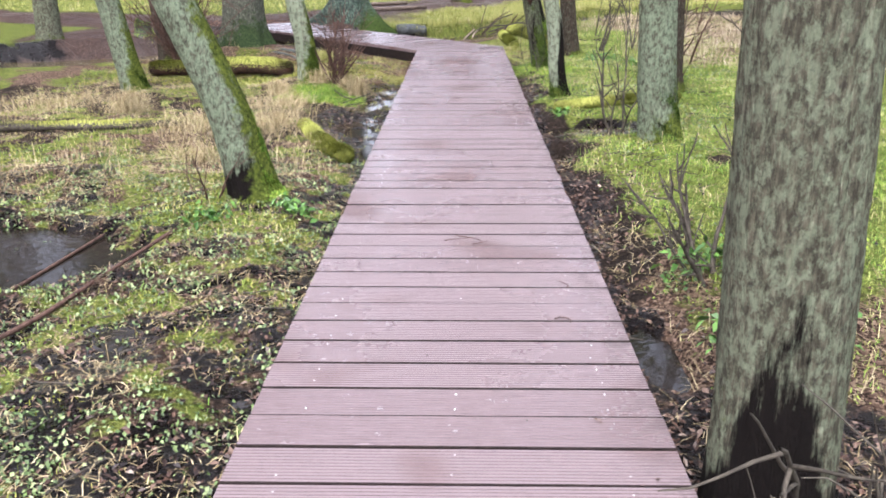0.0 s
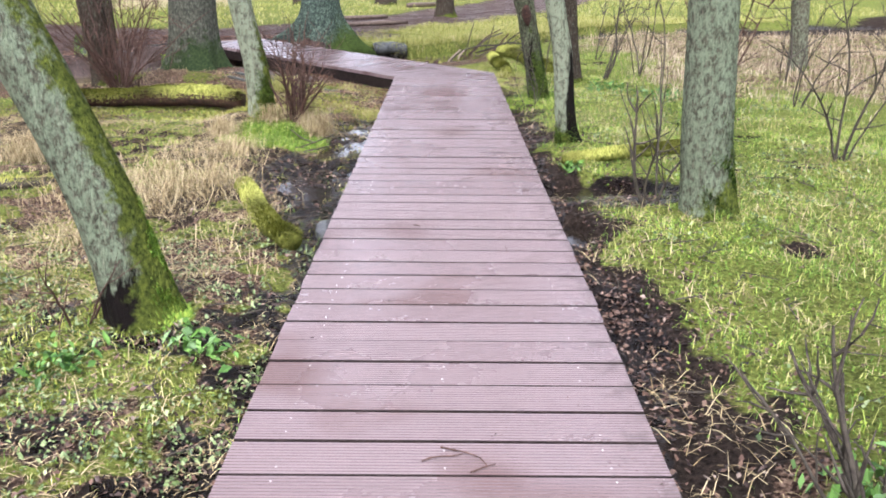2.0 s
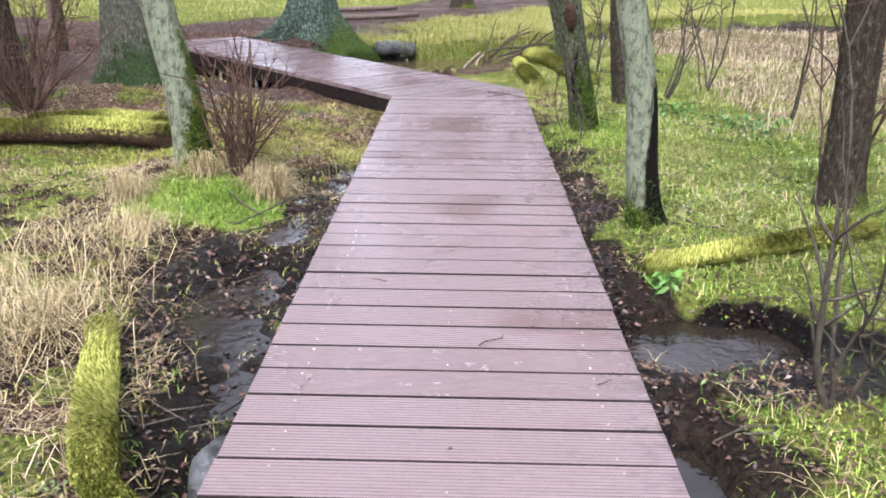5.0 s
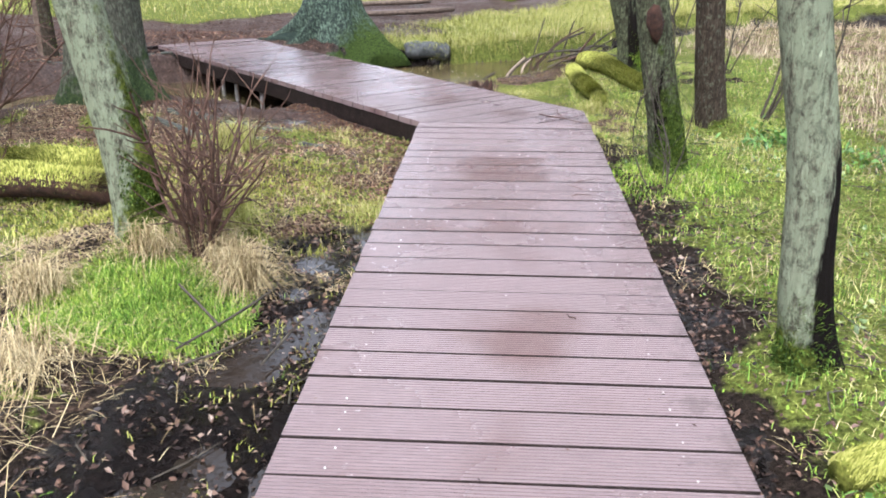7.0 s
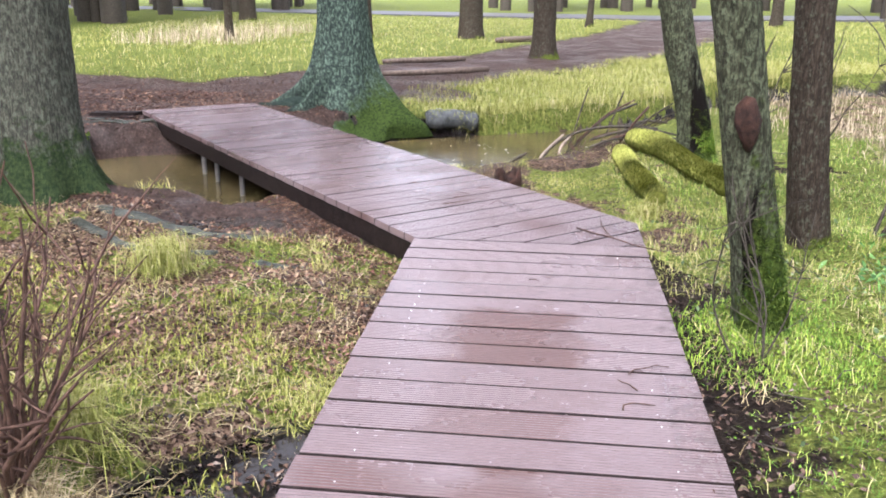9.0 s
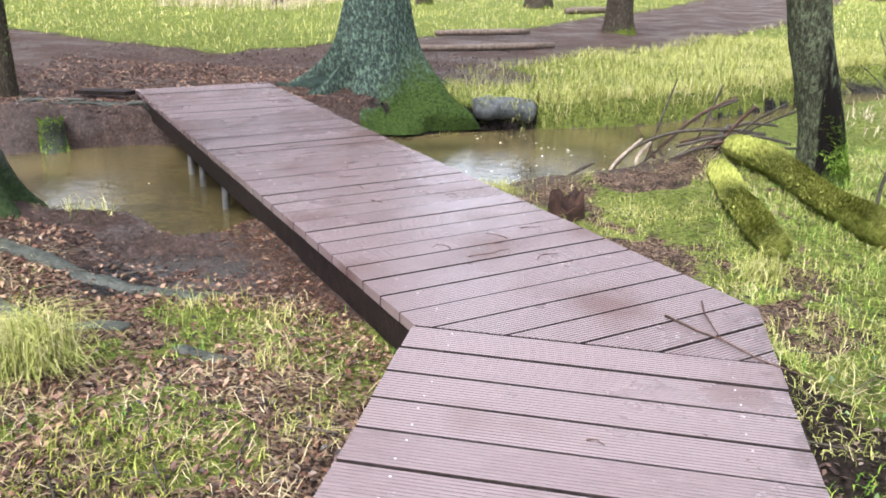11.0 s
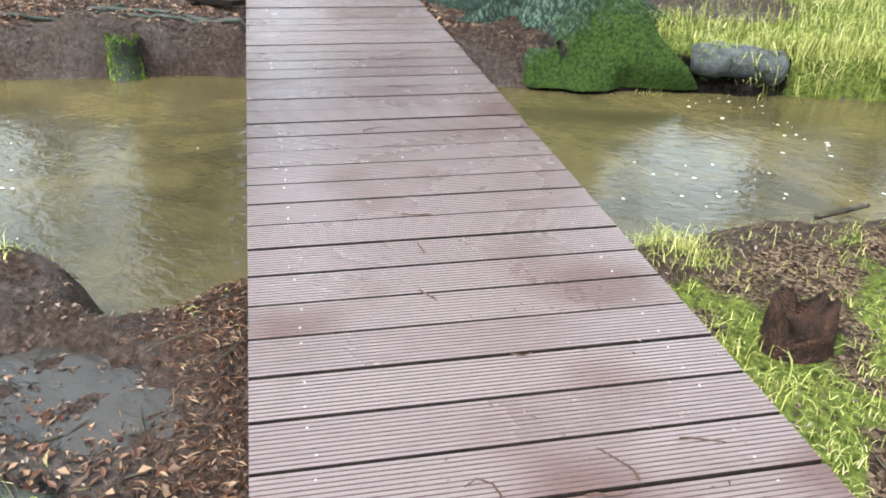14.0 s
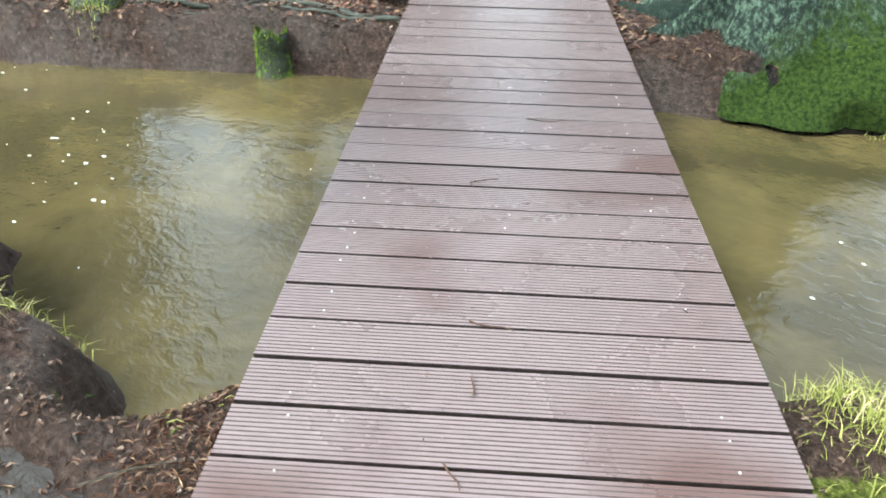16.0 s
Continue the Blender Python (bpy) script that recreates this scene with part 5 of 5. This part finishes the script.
shoots(g, field(34000, (-1.9, -0.75, 8.2, 9.2), lambda x, y: step(0.54, 0.32, np.hypot(x + 1.22, (y - 8.68) * 1.25) + 0.1 * fbm(x * 6, y * 6, 2, 93)), 161), 0.04, 0.0045, 0.9, 0.6, 162, 0.5)
shoots(g, field(30000, RIGHT, lambda x, y: zones(x, y)[0] * step(0.05, 0.3, fbm(x * 1.4 + 7, y * 1.4, 3, 94)), 163), 0.035, 0.0042, 1.0, 0.6, 164, 0.5)
shoots(g, field(9000, (0.9, 2.0, 10.2, 11.6), lambda x, y: step(0.55, 0.3, np.hypot(x - 1.3, y - 10.75)), 165), 0.035, 0.0045, 0.9, 0.6, 166, 0.5)
leaves(g, field(60000, (0.95, 4.2, 1.8, 13.0), lambda x, y: zones(x, y)[0] * (0.1 + 0.9 * patchy(x, y, 4.5, 99)), 175, 0.012), 0.0105, 176, 0.5, 0.8)
cover("green_moss", g, MOSS_GREEN, "vivid green moss on hummocks", "moss")
g = Soup()
far_grass = lambda x, y: zones(x, y)[6] * (1 - zones(x, y)[5])
shoots(g, field(90000, (-1.5, 9.0, 16.3, 24.0), far_grass, 113), 0.11, 0.006, 0.9, 1.1, 114, 0.6)
shoots(g, field(60000, (-14, 14, 19.0, 46.0), far_grass, 115), 0.11, 0.012, 1.0, 1.0, 116, 0.6)
lip = lambda x, y: far_grass(x, y) * step(-0.55, -0.05, signed(x, y, CHANNEL))
shoots(g, field(70000, (-0.7, 5.0, 16.4, 22.0), lip, 117, 0.0, -0.2), 0.22, 0.006, 1.0, 1.4, 118)
shoots(g, field(22000, (0.9, 2.4, 11.2, 15.6), lambda x, y: 0.7 * patchy(x, y, 3, 78), 119), 0.06, 0.0033, 1.3, 0.8, 120, 0.6)
shoots(g, field(30000, (-0.4, 1.3, 11.9, 15.2), lambda x, y: zones(x, y)[0] * step(-0.15, 0.25, fbm(x * 3, y * 3, 3, 79)) * (np.hypot(x - 0.06, y - 13.5) > 0.16), 121), 0.036, 0.003, 1.4, 0.8, 122, 0.7)
shoots(g, field(9000, (-0.7, 1.4, 12.4, 15.6), lambda x, y: 0.6 * step(-0.15, 0.2, fbm(x * 4, y * 4, 3, 98)), 173), 0.03, 0.003, 1.5, 0.8, 174, 0.7)
for cx, cy, r, n in ((-0.46, 10.05, 0.20, 1500), (-1.28, 11.75, 0.16, 230), (-0.95, 11.75, 0.16, 230), (-0.82, 11.4, 0.08, 90), (-0.6, 11.1, 0.1, 90), (-2.3, 12.58, 0.15, 600), (-0.35, 13.86, 0.12, 350), (-0.5, 13.95, 0.1, 250), (-1.12, 16.3, 0.10, 260), (-4.02, 14.72, 0.08, 250), (-5.0, 14.12, 0.1, 200), (-0.15, 13.3, 0.3, 420)):
    q = rng.normal(0, r * 0.55, (n, 2)) + (cx, cy)
    q = q[~on_deck(q[:, 0], q[:, 1])]
    shoots(g, np.column_stack([q, height(q[:, 0], q[:, 1])]), 0.07, 0.0032, 1.4, 0.9, int(abs(cx * 1000)), 0.6)
cover("bank_grass", g, BANKGRASS, "long yellow-green grass hanging over the stream bank", "grass")

g = Soup()
shoots(g, field(14000, (-4.6, -0.6, 4.9, 9.8), lambda x, y: zones(x, y)[3] * step(-0.1, 0.2, fbm(x * 1.7, y * 1.7, 3, 80)), 123), 0.16, 0.0035, 1.2, 1.2, 124, 0.6)
shoots(g, field(15000, RIGHT, lambda x, y: (zones(x, y)[0] > 0.3) * 0.35 * step(0.05, 0.25, fbm(x * 2.6, y * 2.6, 3, 81)), 125), 0.12, 0.003, 1.2, 1.0, 126, 0.6)
shoots(g, field(10000, LEFT, lambda x, y: 0.4 * patchy(x, y, 2.4, 82) * (y < 11.9), 127), 0.08, 0.003, 1.3, 0.8, 128, 0.6)
for cx, cy, r, n, l in ((-1.5, 6.65, 0.26, 420, 0.32), (-1.45, 6.95, 0.22, 320, 0.34), (-2.08, 6.95, 0.3, 500, 0.32), (-1.75, 7.3, 0.3, 400, 0.36), (-1.45, 8.2, 0.15, 450, 0.3), (-3.9, 8.2, 0.5, 900, 0.3), (-3.0, 10.6, 0.3, 200, 0.3), (-1.7, 5.9, 0.2, 350, 0.3), (-1.3, 7.25, 0.22, 160, 0.34), (-1.42, 7.75, 0.24, 180, 0.34), (-1.75, 7.9, 0.25, 140, 0.34), (-1.15, 6.85, 0.16, 90, 0.3)):
    q = rng.normal(0, r * 0.6, (n, 2)) + (cx, cy)
    shoots(g, np.column_stack([q, height(q[:, 0], q[:, 1])]), l * 0.75, 0.0034, 0.5, 0.9, int(abs(cx * 999)) + int(cy * 10), 0.5, 0.55)
shoots(g, field(60000, (-4.2, -0.8, 4.9, 9.4), lambda x, y: 0.55 * step(-0.2, 0.15, fbm(x * 2.2, y * 2.2, 3, 88)), 151), 0.085, 0.0032, 0.3, 0.3, 152, 0.6, 1.15)
shoots(g, field(34000, (-4.2, -0.4, 9.0, 12.0), lambda x, y: 0.5 * step(-0.1, 0.2, fbm(x * 2.2, y * 2.2, 3, 89)), 153), 0.08, 0.003, 0.3, 0.3, 154, 0.6, 1.1)
shoots(g, field(26000, (1.0, 4.2, 1.8, 12.0), lambda x, y: 0.75 * step(-0.1, 0.2, fbm(x * 1.8, y * 1.8, 3, 90)), 155), 0.10, 0.003, 0.3, 0.4, 156, 0.6, 1.0)
shoots(g, field(42000, (-4.2, -0.45, 1.6, 5.6), lambda x, y: 0.6 * step(-0.25, 0.15, fbm(x * 3.2, y * 3.2, 3, 92)), 159), 0.05, 0.0032, 0.3, 0.3, 160, 0.6, 1.1)
cover("dead_grass", g, STRAW, "bleached dead grass lying and standing in the bog", "grass")
g = Soup()
shoots(g, field(55000, (2.2, 14.0, 9.0, 19.0), lambda x, y: zones(x, y)[4] * (0.3 + 0.7 * patchy(x, y, 1.5, 86)), 129), 0.14, 0.006, 1.2, 0.9, 130, 0.6)
shoots(g, field(2500, (-10, -6.5, 26, 33), lambda x, y: 0.6 + 0 * x, 131), 0.4, 0.010, 0.6, 0.5, 132)
cover("dead_reeds", g, REED, "pinkish-tan dead reeds and bracken", "grass")

g = Soup()
litter = lambda x, y: step(12.4, 11.8, y) ** 2 * np.clip(zones(x, y)[2] * 0.8 + 0.55 * zones(x, y)[1], 0, 1) * (0.3 + 0.7 * patchy(x, y, 2.0, 83))
leaves(g, field(60000, (-4.4, -0.36, 1.6, 13.2), litter, 133, 0.006, -0.03), 0.026, 134)
leaves(g, field(16000, (0.87, 1.6, 1.6, 11.5), lambda x, y: 0.25 + 0.75 * zones(x, y)[1], 135, 0.005, -0.03), 0.024, 136)
leaves(g, field(5000, RIGHT, lambda x, y: 0.35 + 0 * x, 137, 0.02), 0.026, 138)
leaves(g, field(7000, (-6.5, -1.0, 15.0, 20.5), lambda x, y: zones(x, y)[5], 139, 0.005), 0.035, 140)
leaves(g, field(22000, (-6.2, -2.0, 13.6, 17.5), lambda x, y: zones(x, y)[5] * (0.25 + 0.75 * patchy(x, y, 2.5, 95)), 167, 0.004), 0.022, 168)
leaves(g, field(11000, (-3.0, -0.4, 11.9, 13.2), lambda x, y: 0.2 + 0.7 * patchy(x, y, 3, 96), 169, 0.004, -0.03), 0.018, 170)
leaves(g, field(9000, (-0.7, 1.4, 12.0, 15.6), lambda x, y: 0.2 + 0.8 * patchy(x, y, 3, 97), 171, 0.004, -0.03), 0.016, 172)
cover("leaf_litter", g, LEAF, "wet brown fallen leaves", "leaves")
g = Soup()
leaves(g, field(26000, (-1.9, -0.4, 10.2, 13.2), lambda x, y: step(0.42, 0.08, N0 - x * NX - y * NY) + 0.07, 141, 0.006), 0.026, 142, 0.25, 0.13)
leaves(g, field(1500, (-3.4, -1.2, 15.9, 17.2), lambda x, y: 0.5 + 0 * x, 143, 0.008), 0.045, 144, 0.3, 0.25)
leaves(g, field(17000, (-6.2, -2.4, 13.6, 18.0), lambda x, y: zones(x, y)[5] * (0.3 + 0.7 * patchy(x, y, 2, 66)), 177, 0.008), 0.034, 178, 0.3, 0.5)
leaves(g, field(15000, (-2.9, -0.4, 9.9, 12.2), lambda x, y: 0.15 + 0.6 * patchy(x, y, 2.2, 65), 179, 0.008), 0.027, 180, 0.4, 0.5)
cover("needle_litter", g, REDLEAF, "russet needles and leaf stalks along the planks", "leaves")
g = Soup()
leaves(g, field(42000, (-3.8, -0.36, 1.6, 6.0), lambda x, y: 0.08 + 0.8 * step(-0.05, 0.2, fbm(x * 5, y * 5, 3, 84)), 145, 0.012), 0.0155, 146, 0.6, 0.7)
leaves(g, field(12000, (1.0, 4.5, 3.0, 13.0), lambda x, y: zones(x, y)[0] * step(0.1, 0.3, fbm(x * 1.9, y * 1.9, 3, 85)), 147, 0.03), 0.022, 148, 0.5, 0.8)
cover("weeds", g, WEED, "small fresh green weeds", "plants")
g = Soup()
for cx, cy, r, n, h in ((1.26, 3.3, 0.08, 45, 0.18), (1.14, 1.42, 0.08, 60, 0.14), (-0.72, 4.5, 0.1, 90, 0.07), (1.42, 3.45, 0.15, 90, 0.10), (1.33, 2.75, 0.14, 60, 0.12), (1.6, 2.9, 0.2, 70, 0.15), (1.2, 7.45, 0.06, 50, 0.06), (2.2, 11.6, 0.25, 260, 0.10), (2.7, 11.0, 0.3, 200, 0.10), (-1.2, 4.35, 0.12, 80, 0.05)):
    q = rng.normal(0, r * 0.6, (n, 2)) + (cx, cy)
    leaves(g, np.column_stack([q, height(q[:, 0], q[:, 1]) + rng.uniform(0.01, h, n)]), 0.045, int(abs(cx * 777)), 0.6, 0.45)
cover("leafy_plants", g, IVY, "bright glossy leaves of low plants", "plants")

g = Soup()
st = field(1500, (-4.0, 3.2, 1.6, 13.0), lambda x, y: 0.6 + 0 * x, 149, 0.012, -0.03)
for k, p in enumerate(st):
    a, l = rng.uniform(0, np.pi), rng.uniform(0.05, 0.28)
    e = np.array([math.cos(a), math.sin(a), 0]) * l / 2
    bend = np.array([-e[1], e[0], 0.02]) * rng.normal(0, 0.25)
    g.tube([p - e, p + bend, p + e], [0.0035, 0.0035, 0.002], 4, False)
cover("fallen_twigs", g, TWIG_GREY, "thin dead twigs strewn over the ground", "twigs")


# ---- tussocks ----
def tussock(at, radius, count, length, material, label, seed, droop=1.3):
    z = ground_at(*at)
    r = np.random.default_rng(seed)
    so = Soup()
    q = r.normal(0, radius * 0.35, (count, 2))
    shoots(so, np.column_stack([q, np.full(count, 0.02)]), length, 0.0034, 1.0, droop, seed + 1, 0.3)
    ob = new("grass_tussock", so.mesh("grass_tussock", material, False))
    ob.location = (at[0], at[1], z)
    tagged(ob, label, "grass", kind="stuff")


tussock((-0.88, 9.0), 0.11, 650, 0.27, STRAW, "drooping straw-coloured tussock beside reddish stems", 301)
tussock((-1.02, 9.12), 0.1, 300, 0.22, STRAW, "drooping straw-coloured tussock beside reddish stems", 302)
tussock((-1.68, 8.75), 0.16, 500, 0.24, STRAW, "broad straw-coloured tussock at a leaning alder", 303)
tussock((-1.58, 11.15), 0.2, 900, 0.26, BANKGRASS, "pale tussock on brown leaf litter", 304)
tussock((-2.95, 7.8), 0.2, 900, 0.30, STRAW, "bleached tussock on the bog", 305)
tussock((-1.1, 9.45), 0.15, 500, 0.26, BANKGRASS, "green and straw tussock by the ditch", 306)
tussock((-1.3, 9.05), 0.12, 250, 0.22, STRAW, "straw tussock under a leaning alder", 307)
tussock((1.02, 12.75), 0.12, 350, 0.16, BANKGRASS, "grassy tussock at a mossy log", 308)

# ---- foam on the stream ----
foam = Soup()
r = np.random.default_rng(5)
fx, fy = r.uniform(-6, 4, 6000), r.uniform(12, 20, 6000)
ok = (signed(fx, fy, CHANNEL) > 0.05) & ~on_deck(fx, fy) & (fbm(fx * 1.4, fy * 1.4, 3, 91) > 0.12) & (r.random(6000) < 0.32)
for x, y in zip(fx[ok], fy[ok]):
    a = np.arange(5) * 2 * np.pi / 5 + r.random()
    q = r.uniform(0.003, 0.010) * r.uniform(0.7, 1.3, 5)
    foam.add(np.stack([x + 1.5 * q * np.cos(a), y + q * np.sin(a), np.full(5, STREAM_Z + 0.003)], 1), [list(range(5))])
cover("foam_flecks", foam, FOAM, "small white foam flecks drifting on the stream", "foam")


# ---- twigs and scraps lying on the planks ----
def scrap(pts, radius, label, material=TWIG):
    so = Soup()
    base = np.array([pts[0][0], pts[0][1], 0.004])
    line = np.array([(x, y, 0.004 + radius) for x, y in pts])
    so.tube(line, np.linspace(radius, radius * 0.5, len(line)), 5)
    ob = new("twig", so.mesh("twig", material, at=tuple(base)))
    ob.location = base
    tagged(ob, label, "twig", "twigs on the planks")


def forked(x, y, a, l, label, seed):
    r = np.random.default_rng(seed)
    pts, w = [(x, y)], a
    for _ in range(4):
        w += r.normal(0, 0.5)
        pts.append((pts[-1][0] + l / 4 * math.cos(w), pts[-1][1] + l / 4 * math.sin(w)))
    scrap(pts, 0.0028, label)


for k, (x, y, a, l) in enumerate([(0.20, 3.47, 0.3, 0.12), (0.33, 3.42, 1.1, 0.08), (0.25, 3.54, -0.4, 0.16), (0.60, 9.72, 1.3, 0.14), (0.66, 9.86, 2.2, 0.10), (0.64, 9.98, 0.4, 0.18), (-0.27, 12.2, 0.6, 0.22), (-0.36, 12.26, 1.9, 0.14), (-0.22, 12.38, 0.1, 0.1),
                                     (-0.14, 12.48, 2.3, 0.12), (0.02, 12.25, 1.2, 0.13), (-0.1, 12.65, 0.9, 0.1), (0.36, 6.55, 0.8, 0.14), (0.72, 6.3, 0.5, 0.06), (0.55, 5.2, 2.0, 0.08), (0.1, 5.6, 0.4, 0.06), (0.0, 7.1, 1.8, 0.07), (-2.0, 14.5, 0.6, 0.2),
                                     (-1.2, 13.3, 0.8, 0.12), (-1.0, 13.1, 2.2, 0.07), (-1.75, 13.9, 1.1, 0.1), (0.5, 8.3, 2.6, 0.05), (0.28, 10.9, 0.4, 0.06), (0.62, 2.6, 0.6, 0.1), (0.7, 2.9, 1.2, 0.08), (-0.9, 12.9, 0.3, 0.08), (-0.55, 12.75, 0.7, 0.06)]):
    forked(x, y, a, l, "thin dark twig lying on the wet planks", 500 + k)
scrap([(0.52, 11.78), (0.62, 11.68), (0.70, 11.62), (0.80, 11.5), (0.95, 11.4)], 0.005, "long bent dark twig lying across the bend", TWIG)
scrap([(0.66, 11.95), (0.66, 11.85), (0.68, 11.72), (0.70, 11.62)], 0.004, "forked dark twig lying across the bend", TWIG)
g = Soup()
x, y = rng.uniform(X0 + 0.02, X1 - 0.02, 700), rng.uniform(0.5, YJ, 700)
sel = (rng.random(700) < 0.25 + 0.6 * (x > 0.62)) & (fbm(x * 2.5, y * 2.5, 3, 95) > 0.0)
leaves(g, np.column_stack([x, y, np.full(700, 0.005)])[sel], 0.014, 601, 0.1, 0.4)
n, s = rng.uniform(N0 + 0.03, N1 - 0.03, 400), rng.uniform(9.4, 14.0, 400)
leaves(g, np.column_stack([n * NX + s * SX, n * NY + s * SY, np.full(400, 0.005)])[fbm(n * 3, s * 2, 3, 96) > 0.05], 0.014, 602, 0.1, 0.3)
cover("plank_scraps", g, LEAF, "tiny dark scraps of leaf and needle on the planks", "leaves")
